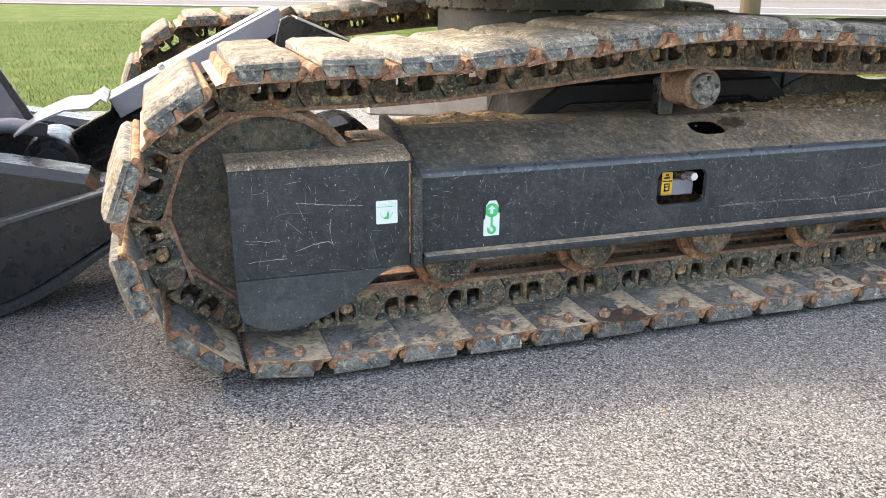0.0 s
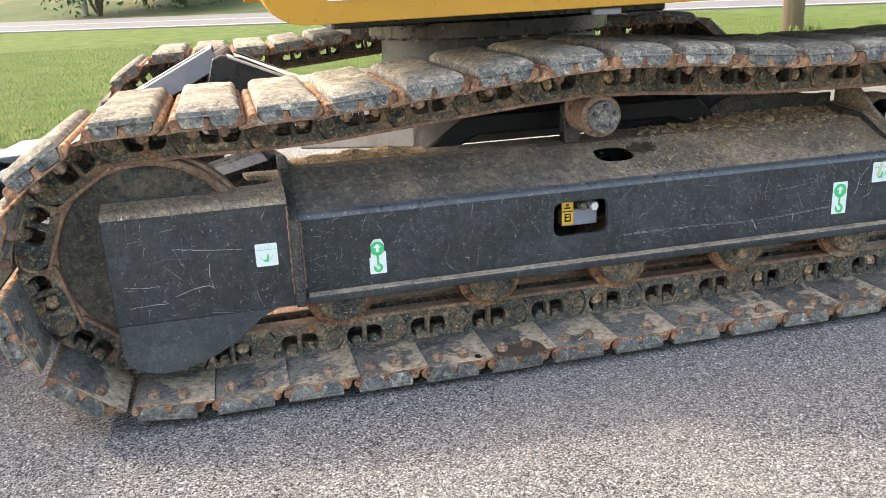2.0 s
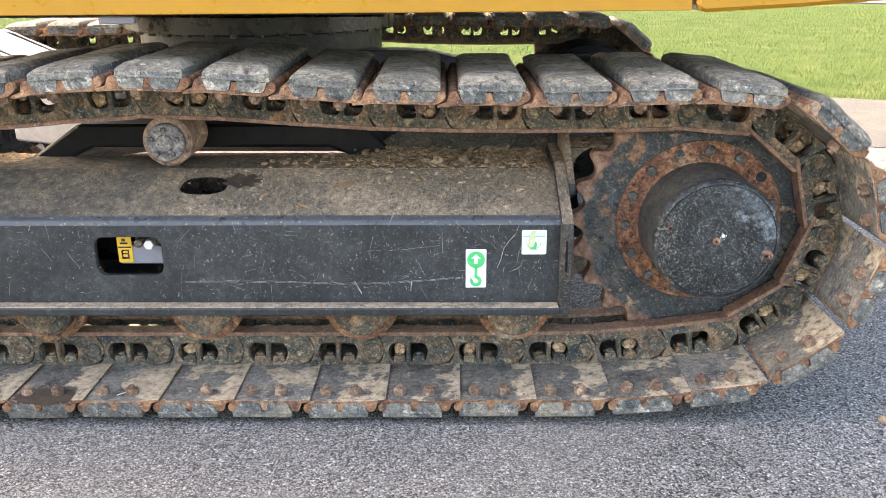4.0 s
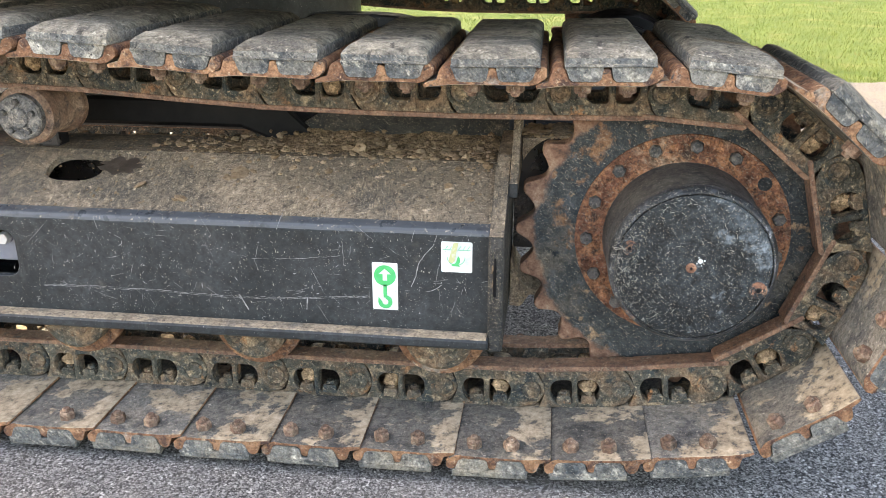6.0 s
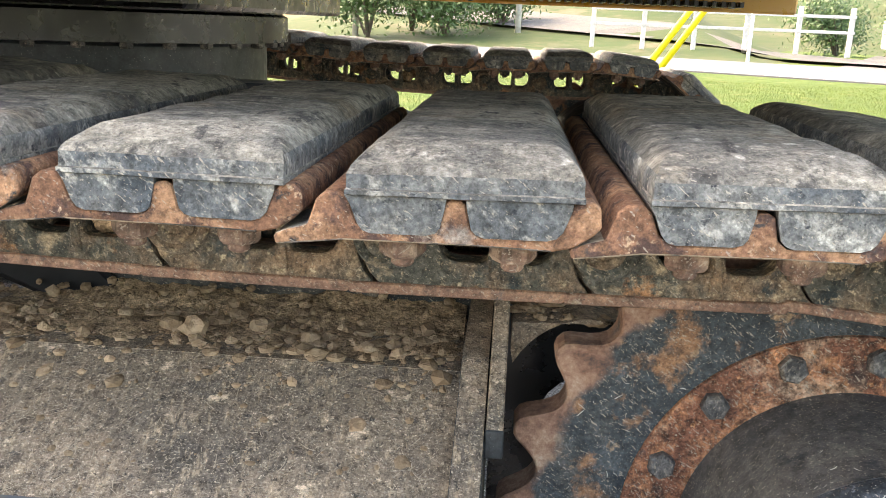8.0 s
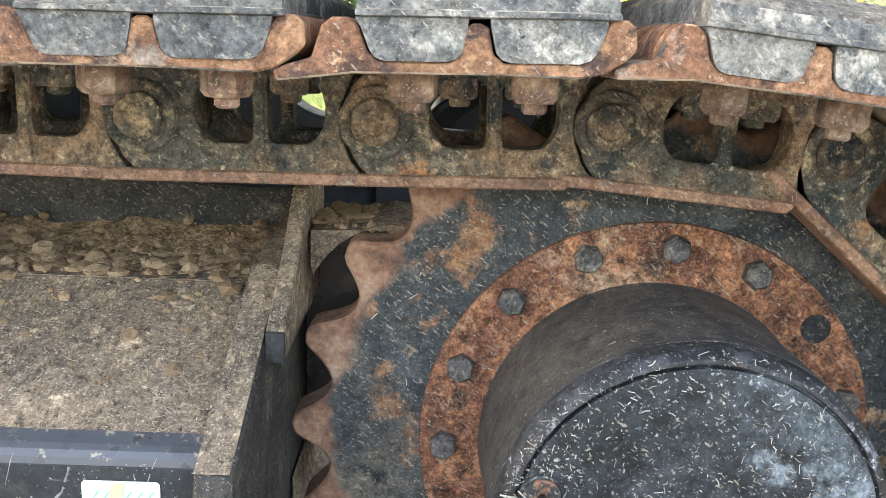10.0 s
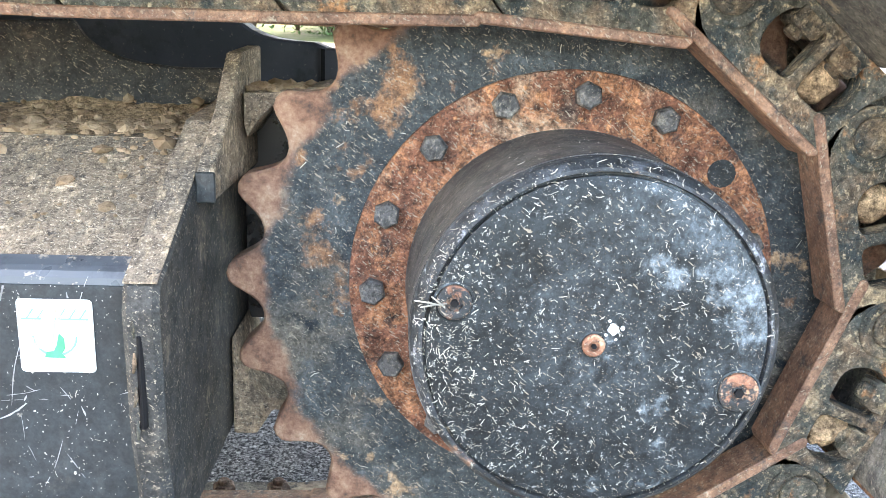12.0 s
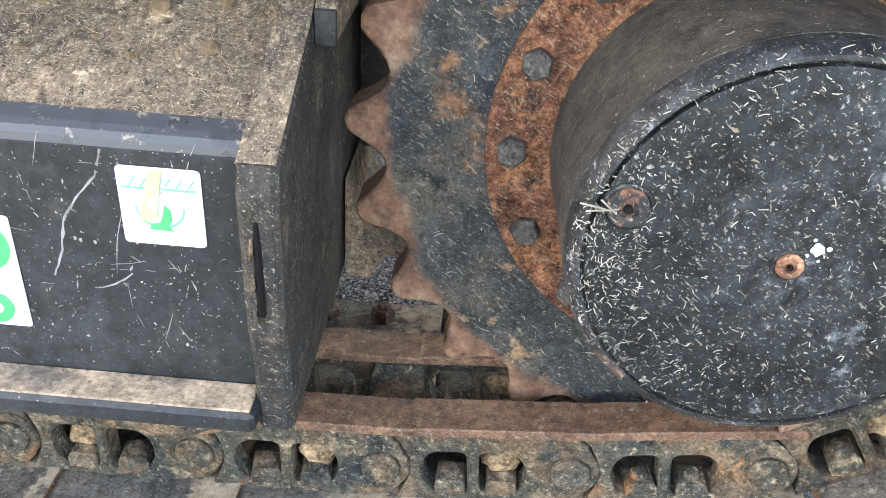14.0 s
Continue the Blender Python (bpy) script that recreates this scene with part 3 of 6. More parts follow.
def hex_head(r, h, washer=0.0, sides=6, domed=0.25):
    """A bolt head on the plane z = 0, standing up along z."""
    bm = bmesh.new()
    if washer:
        add_lathe(bm, [(washer, 0), (washer, 0.003), (r, 0.0032)], (0, 0, 0), 16, "z")
    lo = [bm.verts.new((r * math.cos(math.tau * k / sides), r * math.sin(math.tau * k / sides), 0)) for k in range(sides)]
    mid = [bm.verts.new((v.co.x, v.co.y, h * (1 - domed))) for v in lo]
    top = [bm.verts.new((v.co.x * 0.82, v.co.y * 0.82, h)) for v in lo]
    for a, b in ((lo, mid), (mid, top)):
        for k in range(sides):
            bm.faces.new((a[k], a[(k + 1) % sides], b[(k + 1) % sides], b[k]))
    bm.faces.new(list(reversed(lo)))
    bm.faces.new(top)
    return finish(bm)


def rock(r, seed, flat=0.7, sub=1):
    bm = bmesh.new()
    bmesh.ops.create_icosphere(bm, subdivisions=sub, radius=r)
    for v in bm.verts:
        k = 1 + 0.45 * noise.noise(v.co * (1.6 / r) + Vector((seed * 3.1, seed, -seed)))
        v.co = Vector((v.co.x * k, v.co.y * k, v.co.z * k * flat))
    return finish(bm)


FACE_OUT = Matrix(((1, 0, 0, 0), (0, 0, -1, 0), (0, 1, 0, 0), (0, 0, 0, 1)))  # local z points to -y

# ---- ground ----
def sheet(x0, y0, x1, y1, z, step):
    bm = bmesh.new()
    nx, ny = max(1, round((x1 - x0) / step)), max(1, round((y1 - y0) / step))
    g = [[bm.verts.new((x0 + (x1 - x0) * i / nx, y0 + (y1 - y0) * j / ny, z)) for i in range(nx + 1)] for j in range(ny + 1)]
    for j in range(ny):
        for i in range(nx):
            bm.faces.new((g[j][i], g[j][i + 1], g[j + 1][i + 1], g[j + 1][i]))
    return bm


solid("ground", sheet(-400, -400, 400, 400, -0.03, 100), M_GRASS, "mown green lawn reaching to the horizon", "ground", kind="structure")
solid("pavement", box((-14, -14, -0.3), (16, 3.95, 0.0)), M_ASPHALT, "grey chip-seal asphalt yard under the machine", "pavement", kind="structure")

# ---- crawler track ----
PITCH = 0.154
SPROCKET, IDLER, R_PIN, R_IDLER = (1.250, 0.374), (-0.905, 0.342), 0.255, 0.252
MID_Y = 0.134
SPROCKET_Y, HUB_Y = 0.148, 0.122


def catmull(points, per=24):
    out, n = [], len(points)
    for i in range(n):
        p0, p1, p2, p3 = (Vector(points[(i + k) % n]) for k in (-1, 0, 1, 2))
        for j in range(per):
            t = j / per
            out.append(0.5 * ((2 * p1) + (p2 - p0) * t + (2 * p0 - 5 * p1 + 4 * p2 - p3) * t * t + (3 * p1 - p0 - 3 * p2 + p3) * t ** 3))
    return out


def pin_line():
    """The closed line of the pins, clockwise seen from the outside: over the top to the sprocket, back along the ground."""
    pts = [(-0.74, 0.592), (-0.58, 0.594), (-0.40, 0.608), (-0.20, 0.627), (0.0, 0.644), (0.155, 0.651), (0.32, 0.641), (0.54, 0.626), (0.75, 0.620), (0.95, 0.619), (1.08, 0.621)]
    for a in range(103, -80, -16):
        pts.append((SPROCKET[0] + R_PIN * math.cos(radians(a)), SPROCKET[1] + R_PIN * math.sin(radians(a))))
    pts += [(1.174, 0.110), (1.02, 0.0975), (0.85, 0.0945), (0.6, 0.094), (0.3, 0.094), (0.0, 0.094), (-0.3, 0.094), (-0.6, 0.094), (-0.82, 0.093)]
    for a in range(-98, -266, -16):
        pts.append((IDLER[0] + R_IDLER * math.cos(radians(a)), IDLER[1] + R_IDLER * math.sin(radians(a))))
    return catmull(pts)


def pins_along(line, start, pitch, count):
    """Pins stepping along the line by chords of one pitch, from the line's point nearest to start."""
    k = min(range(len(line)), key=lambda i: (line[i] - Vector(start)).length)
    out, i = [Vector(start)], k
    while len(out) < count:
        j = i
        while (line[(j + 1) % len(line)] - out[-1]).length < pitch or j == i:
            j += 1
        a, b = line[j % len(line)], line[(j + 1) % len(line)]
        da, db = (a - out[-1]).length, (b - out[-1]).length
        out.append(a.lerp(b, (pitch - da) / (db - da)))
        i = j
    return out


COUNT = 38
line = pin_line()
first = Vector((SPROCKET[0] + R_PIN * math.cos(radians(102.7)), SPROCKET[1] + R_PIN * math.sin(radians(102.7))))
best = PITCH
for step in range(-60, 61):
    trial = PITCH + step * 0.0001
    ps = pins_along(line, first, trial, COUNT + 1)
    ahead = abs((ps[-1] - first).length)
    if step == -60 or ahead < gap:
        gap, best = ahead, trial
PITCH_FIT = best
PINS = pins_along(line, first, best, COUNT)


def shoe_section():
    return [(-0.036, 0.0235), (-0.037, 0.0285), (-0.030, 0.0315), (-0.019, 0.0345), (-0.014, 0.049), (-0.009, 0.053), (-0.002, 0.053), (0.003, 0.049),
            (0.007, 0.038), (0.012, 0.0335), (0.045, 0.033), (0.050, 0.037), (0.0525, 0.049), (0.056, 0.051), (0.060, 0.051), (0.0635, 0.049), (0.066, 0.037),
            (0.071, 0.033), (0.107, 0.0335), (0.113, 0.038), (0.117, 0.049), (0.121, 0.0535), (0.128, 0.0535), (0.132, 0.050), (0.133, 0.040), (0.128, 0.035),
            (0.119, 0.029), (0.108, 0.0265), (0.07, 0.0275), (0.0, 0.0275), (-0.012, 0.026)]


SHOE_Y = (-0.222, 0.222)
SHOE_LIFT = 0.010
SNY = Matrix(((1, 0, 0, 0), (0, 0, 1, 0), (0, 1, 0, 0), (0, 0, 0, 1)))


def make_shoe():
    bm = bmesh.new()
    add_plate(bm, shoe_section(), [], SHOE_Y[0], SHOE_Y[1], SNY)
    finish(bm, 0.0012, 50)
    for f in bm.faces:
        f.smooth = abs(f.normal.y) < 0.5
    for e in bm.edges:
        e.smooth = e.calc_face_angle(0) < radians(50)
    for f in bm.faces:
        c = f.calc_center_median()
        f.material_index = 0 if (f.normal.z < -0.7 and -0.04 < c.x < 0.125) or (abs(f.normal.z) > 0.8 and c.z < 0.036 and f.normal.z > 0) else 1
    return bm


def make_pad(seed):
    bm = bmesh.new()
    y0, y1 = SHOE_Y[0] - 0.002, SHOE_Y[1] + 0.002
    nx, ny = 10, 26
    s0, s1 = 0.002, 0.122
    rings = []
    for n, ins, insy, top in ((0.0535, 0.0005, 0.0008, 0), (0.0542, -0.0012, -0.0012, 0), (0.0566, -0.0012, -0.0012, 0), (0.0572, -0.0004, 0.0004, 0), (0.0652, -0.0005, 0.001, 0), (0.0690, 0.001, 0.005, 0), (0.0741, 0.006, 0.020, 0), (0.0771, 0.0105, 0.029, 0), (0.0785, 0.0155, 0.037, 1)):
        a0, a1, b0, b1 = s0 + ins, s1 - ins, y0 + insy, y1 - insy
        ring = []
        for i in range(nx):
            ring.append((a0 + (a1 - a0) * i / nx, b0))
        for j in range(ny):
            ring.append((a1, b0 + (b1 - b0) * j / ny))
        for i in range(nx):
            ring.append((a1 - (a1 - a0) * i / nx, b1))
        for j in range(ny):
            ring.append((a0, b1 - (b1 - b0) * j / ny))
        vs = []
        for s, y in ring:
            w = noise.noise(Vector((s * 40 + seed * 5, y * 40, n * 40)))
            w2 = max(0.0, noise.noise(Vector((s * 25 - seed * 7, y * 25, 3.0))) - 0.25)
            wear = (0.0035 * w2 if n > 0.06 else 0) + 0.0007 * w
            vs.append(bm.verts.new((s, y, n - wear * (2.0 if n > 0.073 else 0.6))))
        rings.append(vs)
    for a, b in zip(rings, rings[1:]):
        for k in range(len(a)):
            bm.faces.new((a[k], a[(k + 1) % len(a)], b[(k + 1) % len(a)], b[k]))
    bm.faces.new(list(reversed(rings[0])))
    # the worn crown
    g = []
    top = rings[-1]
    for j in range(1, ny):
        row = [top[2 * nx + ny + (ny - j)] if j else None]
        for i in range(1, nx):
            s = s0 + 0.0155 + (s1 - s0 - 0.031) * i / nx
            y = y0 + 0.037 + (y1 - y0 - 0.074) * j / ny
            row.append(bm.verts.new((s, y, 0.0790 + 0.0012 * noise.noise(Vector((s * 60, y * 30, seed))))))
        row.append(top[nx + j])
        g.append(row)
    g.insert(0, top[0:nx + 1])
    g.append([top[2 * nx + ny - i] for i in range(nx + 1)])
    for j in range(ny):
        for i in range(nx):
            bm.faces.new((g[j][i], g[j][i + 1], g[j + 1][i + 1], g[j + 1][i]))
    # rubber keyed into the two pockets
    keys = ([(0.0145, 0.0338), (0.0425, 0.0338), (0.0470, 0.0352), (0.0492, 0.038), (0.0515, 0.049), (0.0520, 0.0535), (0.0015, 0.0535), (0.0042, 0.049), (0.0080, 0.0385), (0.0105, 0.0352)],
            [(0.0735, 0.0338), (0.1045, 0.0338), (0.1090, 0.0352), (0.1120, 0.0385), (0.1158, 0.049), (0.1165, 0.0535), (0.0642, 0.0535), (0.0645, 0.049), (0.0670, 0.038), (0.0695, 0.0352)])
    for key in keys:
        mid = sum(x for x, z in key) / len(key)
        key = [(mid + (x - mid) * 1.04, z) for x, z in key]
        add_plate(bm, key, [], y0 + 0.001, y1 - 0.001, SNY)
    finish(bm)
    for f in bm.faces:
        f.smooth = True
        f.material_index = 1 if f.normal.z < 0.45 and f.calc_center_median().z < 0.0715 else 0
    for e in bm.edges:
        if len(e.link_faces) == 2 and e.calc_face_angle(0) > radians(38):
            e.smooth = False
    return bm


def link_outline(p):
    """Rounded boss at the near pin, hollowed at the far end to clear the next link's boss."""
    left = [(0.004, 0.0335), (-0.008, 0.0300), (-0.0155, 0.022), (-0.019, 0.011), (-0.0198, 0.0), (-0.0185, -0.012), (-0.013, -0.026), (-0.004, -0.036)]
    right = [(p - 0.008, -0.036), (p - 0.0165, -0.026), (p - 0.0215, -0.012), (p - 0.0230, 0.0), (p - 0.0220, 0.011), (p - 0.0185, 0.022), (p - 0.011, 0.0372)]
    return left + right + [(0.06, 0.0372), (0.022, 0.0372)]


def make_link(p, mirror):
    """One forged track link with two windows; y from the chain's middle."""
    bm = bmesh.new()
    sg = -1 if not mirror else 1
    # windows: wide curve on the outer side, tight corners at the web between them
    def window(web, outer):
        sx = 1 if outer > web else -1
        pts = []
        for a in range(-90, 91, 20):
            pts.append((outer - sx * 0.016 + sx * 0.016 * math.cos(radians(a)), 0.0060 + 0.0225 * math.sin(radians(a))))
        for cz, a0 in ((0.0225, 90), (-0.0105, 180)):
            pts += [(web + sx * 0.006 + sx * 0.006 * math.cos(radians(a0 + d)), cz + 0.006 * math.sin(radians(a0 + d))) for d in (0, 45, 90)]
        return pts
    win1, win2 = window(0.0745, 0.0355), window(0.0840, 0.1225)
    lo, hi = sorted((sg * 0.040, sg * 0.062))
    add_plate(bm, link_outline(p), [win1, win2], lo, hi, SNY)
    lo, hi = sorted((sg * 0.022, sg * 0.046))
    add_plate(bm, [(p - 0.030, -0.036), (p + 0.014, -0.036), (p + 0.022, -0.012), (p + 0.020, 0.016), (p + 0.010, 0.030), (p - 0.026, 0.0370)], [], lo, hi, SNY)
    add_lathe(bm, [(0.0250, sg * 0.050), (0.0250, sg * 0.0632), (0.0232, sg * 0.0652), (0.0185, sg * 0.0652), (0.0178, sg * 0.0630)], (0.0012, 0, 0), 28)
    lo, hi = sorted((sg * 0.056, sg * 0.0636))
    add_plate(bm, [(0.0735, -0.030), (0.0845, -0.030), (0.0825, -0.014), (0.0820, 0.028), (0.0850, 0.0365), (0.0730, 0.0365), (0.0760, 0.028), (0.0755, -0.014)], [], lo, hi, SNY)
    finish(bm, 0.0015, 50)
    return bm


def make_rail(p, mirror):
    bm = bmesh.new()
    sg = -1 if not mirror else 1
    lo, hi = sorted((sg * 0.026, sg * 0.064))
    add_plate(bm, [(-0.026, -0.043), (p - 0.027, -0.043), (p - 0.022, -0.038), (p - 0.024, -0.0345), (-0.024, -0.0345), (-0.028, -0.038)], [], lo, hi, SNY)
    return finish(bm, 0.0012, 40)


def make_pin(p, mirror):
    sg = -1 if not mirror else 1
    return lathe([(0.0158, sg * 0.06), (0.0158, sg * 0.0660), (0.0146, sg * 0.0672), (0.0095, sg * 0.0670), (0.0082, sg * 0.0655), (0.0025, sg * 0.0655)], (0, 0, 0), 20)


def make_nut(r=0.0178, h=0.014):
    """A square nut with the bolt's end standing out of it."""
    bm = hex_head(r, h, 0.0, 4, 0.25)
    add_lathe(bm, [(0.0072, h * 0.9), (0.0072, h + 0.004), (0.0055, h + 0.0055)], (0, 0, 0), 12, "z")
    return finish(bm)


def pad_bolt_head():
    bm = hex_head(0.0132, 0.0145, 0.0, 6, 0.2)
    add_lathe(bm, [(0.0065, 0.012), (0.0065, 0.0185), (0.005, 0.020)], (0, 0, 0), 10, "z")
    return finish(bm)


SHOE_MESH = mesh_of("track_shoe", make_shoe(), [M_SHOE_IN, M_RUST])
PAD_MESHES = [mesh_of("rubber_pad", make_pad(s), [M_RUBBER, M_RUBBER_END]) for s in range(7)]
LINK_MESHES = [mesh_of("track_link", make_link(PITCH_FIT, k), M_LINK) for k in (False, True)]
RAIL_MESHES = [mesh_of("link_rail", make_rail(PITCH_FIT, k), M_RAIL) for k in (False, True)]
PIN_MESHES = [mesh_of("pin_end", make_pin(PITCH_FIT, k), M_LINK) for k in (False, True)]
BUSH_MESH = mesh_of("bushing", lathe([(0.021, -0.030), (0.021, 0.030)], (0, 0, 0), 20), M_LINK)
NUT_MESH = mesh_of("link_nut", make_nut(), M_LINK)
PAD_BOLT_MESH = mesh_of("pad_bolt", pad_bolt_head(), M_RUST_BOLT)


def mud_plug(seed):
    bm = bmesh.new()
    bmesh.ops.create_icosphere(bm, subdivisions=3, radius=0.0165)
    for v in bm.verts:
        k = 1 + 0.35 * noise.noise(v.co * 90 + Vector((seed * 4.0, 1, 2))) + 0.25 * noise.noise(v.co * 260 + Vector((seed, 5, 2)))
        v.co = Vector((v.co.x * k, v.co.y * k * 0.45, v.co.z * k * 0.85))
    return finish(bm, smooth=True)


MUD_MESHES = [mesh_of("packed_mud", mud_plug(k), M_DIRT) for k in range(3)]


def crawler_track(mid_y, label):
    base = thing("crawler_track", (0, mid_y, 0), label, "crawler track", "excavator tracks")
    rnd = random.Random(5)
    for i, a in enumerate(PINS):
        b = PINS[(i + 1) % len(PINS)]
        s = (b - a).normalized()
        m = Matrix(((s.x, 0, -s.y, a.x), (0, 1, 0, 0), (s.y, 0, s.x, a.y), (0, 0, 0, 1)))
        wob = pose(rnd.uniform(-0.0008, 0.0008), rnd.uniform(-0.003, 0.003), SHOE_LIFT, 0, rnd.uniform(-0.5, 0.5), rnd.uniform(-0.35, 0.35))
        shoe = piece("track_shoe", SHOE_MESH, base, m @ wob)
        piece("rubber_pad", PAD_MESHES[rnd.randrange(7)], shoe, pose(rnd.uniform(-0.001, 0.001), 0, rnd.uniform(-0.002, 0.0), 0, rnd.uniform(-0.6, 0.6), rnd.uniform(-0.3, 0.3)))
        for y in (-0.192, 0.192):
            for x in (0.028, 0.089):
                if rnd.random() < 0.96:
                    piece("pad_bolt", PAD_BOLT_MESH, shoe, pose(x, y, 0.0275, 180, 0, rnd.uniform(0, 60)))
        for k, sg in ((0, -1), (1, 1)):
            link = piece("track_link", LINK_MESHES[k], base, m)
            piece("link_rail", RAIL_MESHES[k], link)
            piece("pin_end", PIN_MESHES[k], link)
            for x in (0.056, 0.098):
                piece("link_nut", NUT_MESH, link, pose(x, sg * 0.050, 0.0300, 180, 0, 45 + rnd.uniform(-8, 8)))
                if rnd.random() < 0.20:
                    piece("packed_mud", MUD_MESHES[rnd.randrange(3)], link, pose(x - 0.001, sg * 0.049, 0.001, rnd.uniform(-10, 10), rnd.uniform(0, 360), 0), "dried mud packed into the link")
        piece("bushing", BUSH_MESH, base, m)
    return base


crawler_track(MID_Y, "steel crawler track with bolt-on worn rubber road pads")
FAR_Y = 1.93
crawler_track(FAR_Y, "steel crawler track on the machine's far side with rubber pads")

# ---- track frame and wheels ----
def track_frame():
    f = thing("undercarriage_beam", (0, 0, 0), "black painted steel undercarriage beam, scratched and dusty, with lifting decals", "undercarriage")
    window = rounded(-0.006, 0.296, 0.130, 0.379, 0.020)
    part("side_plate", plate([(-0.596, 0.236), (0.945, 0.236), (0.945, 0.404), (-0.596, 0.404)], [window], 0.0, 0.014, XZ, 0.001), M_BLACK, f, "scratched black side plate with a rounded service window")
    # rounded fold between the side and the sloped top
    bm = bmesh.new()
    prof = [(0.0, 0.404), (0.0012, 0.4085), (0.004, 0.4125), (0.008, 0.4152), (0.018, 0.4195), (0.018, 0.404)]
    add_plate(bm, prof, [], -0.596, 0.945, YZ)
    part("fold", finish(bm), M_FOLD, f, "folded edge with its sheen put into a paler colour")
    # sloped top with the oval access hole
    a = Vector((0.0, 0.018, 0.4195))
    b = Vector((0.0, 0.160, 0.482))
    v = (b - a).normalized()
    n = Vector((1, 0, 0)).cross(v)
    sl = Matrix(((1, v.x, n.x, a.x), (0, v.y, n.y, a.y), (0, v.z, n.z, a.z), (0, 0, 0, 1)))
    ln = (b - a).length
    hole = [(0.196 + 0.052 * math.copysign(abs(math.cos(t)) ** 0.7, math.cos(t)), 0.104 + 0.037 * math.copysign(abs(math.sin(t)) ** 0.8, math.sin(t))) for t in [math.tau * k / 24 for k in range(24)]]
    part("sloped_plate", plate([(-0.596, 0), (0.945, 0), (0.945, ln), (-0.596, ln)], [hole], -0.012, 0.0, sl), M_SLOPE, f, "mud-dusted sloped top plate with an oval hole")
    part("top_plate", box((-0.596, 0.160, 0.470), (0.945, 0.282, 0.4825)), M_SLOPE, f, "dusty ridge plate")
    part("inner_plate", box((-0.596, 0.268, 0.236), (0.945, 0.282, 0.470)), M_BLACK_CLEAN, f)
    part("bottom_plate", box((-0.592, -0.030, 0.219), (0.940, 0.282, 0.2355), 0.003), M_BLACK, f, "projecting bottom flange with dust on its upper side")
    part("flange_dust", box((-0.588, -0.0275, 0.2355), (0.937, -0.0005, 0.2375), 0.0008), M_FLANGE_DUST, f, "strip of dry dust")
    # end plates
    end = [(-0.014, 0.208), (-0.016, 0.26), (-0.024, 0.30), (-0.028, 0.395), (-0.022, 0.412), (0.155, 0.496), (0.300, 0.506), (0.300, 0.208)]
    part("end_plate", plate(end, [], 0.938, 0.962, YZ, 0.004), M_PLATE, f, "thick black end plate with dusty edge")
    # solid near-black block; the slot's inner shade is only its colour
    part("weld_slot", box((0.9465, -0.0284, 0.312), (0.9515, -0.020, 0.380), 0.002), M_LEG, f)
    for k in range(4):
        part("weld_spot", tube([(0.945 + 0.0015 * math.sin(k * 5), -0.0268, 0.305 + 0.024 * k), (0.9455, -0.0275, 0.312 + 0.024 * k), (0.9452, -0.0266, 0.319 + 0.024 * k)], [0.0008, 0.0016, 0.0008], 6), M_LINK, f)
    stain = [(0.276 + (0.037 + 0.009 * math.sin(k * 2.3)) * math.cos(math.tau * k / 26), 0.112 + (0.022 + 0.007 * math.sin(k * 1.7 + 1)) * math.sin(math.tau * k / 26)) for k in range(26)]
    part("oil_stain", plate(stain, [], 0.0004, 0.0008, sl), M_STAIN, f, "dark oil stain")
    edge = [(-0.0225, 0.4125), (0.155, 0.4965), (0.299, 0.5065), (0.299, 0.5085), (0.1545, 0.4985), (-0.0225, 0.4138)]
    part("edge_dust", plate(edge, [], 0.939, 0.961, YZ), M_DUSTY, f, "dust lying on the end plate's edge")
    left = [(-0.020, 0.212), (-0.020, 0.410), (0.10, 0.468), (0.150, 0.492), (0.262, 0.502), (0.262, 0.212)]
    part("front_end_plate", plate(left, [], -0.617, -0.595, YZ, 0.002), M_PLATE, f, "flange plate with rusted weld")
    # weld beads
    for x, z0, z1 in ((-0.5935, 0.25, 0.40), (-0.6185, 0.24, 0.44)):
        bm = bmesh.new()
        add_tube(bm, [(x + 0.0006 * math.sin(k * 2.1), -0.003, z0 + (z1 - z0) * k / 30) for k in range(31)], [0.0028 + 0.0010 * math.sin(k * 1.7) for k in range(31)], 6)
        part("weld_bead", finish(bm, smooth=True), M_RAIL, f, "rusty weld bead")
    # strip and arched motor guard behind the end plate
    strip = [(0.084, 0.446), (0.084, 0.470), (0.150, 0.508), (0.205, 0.552), (0.300, 0.556), (0.300, 0.446)]
    part("guard_strip", plate(strip, [], 0.9625, 0.976, YZ, 0.0015), M_DUSTY, f, "dusty strip with a square-cut lower end")
    part("strip_foot", box((0.9620, 0.0820, 0.4445), (0.9765, 0.0850, 0.4680), 0.001), M_BLACK, f, "bare black end of the strip")
    arch = [(0.979, 0.519), (0.979, 0.492)] + [(1.055 - 0.082 * math.cos(radians(a)), 0.445 + 0.082 * math.sin(radians(a))) for a in range(26, 86, 8)] + [(1.105, 0.515), (1.105, 0.524)]
    part("motor_guard", plate(arch, [], 0.190, 0.300, XZ, 0.0015), M_DUSTY, f, "dirt-covered arched motor guard")
    low = [(0.964, 0.205), (0.964, 0.30), (0.972, 0.272), (0.985, 0.252), (1.005, 0.240), (1.035, 0.236), (1.035, 0.228), (1.00, 0.229), (0.985, 0.205)]
    part("lower_bracket", plate(low, [], 0.185, 0.300, XZ, 0.0015), M_DUSTY, f)
    part("motor_wall", plate([(0.964, 0.29), (1.12, 0.29), (1.12, 0.505), (0.964, 0.505)], [disc(1.06, 0.39, 0.05, 20)], 0.272, 0.290, XZ), M_BLACK_CLEAN, f)
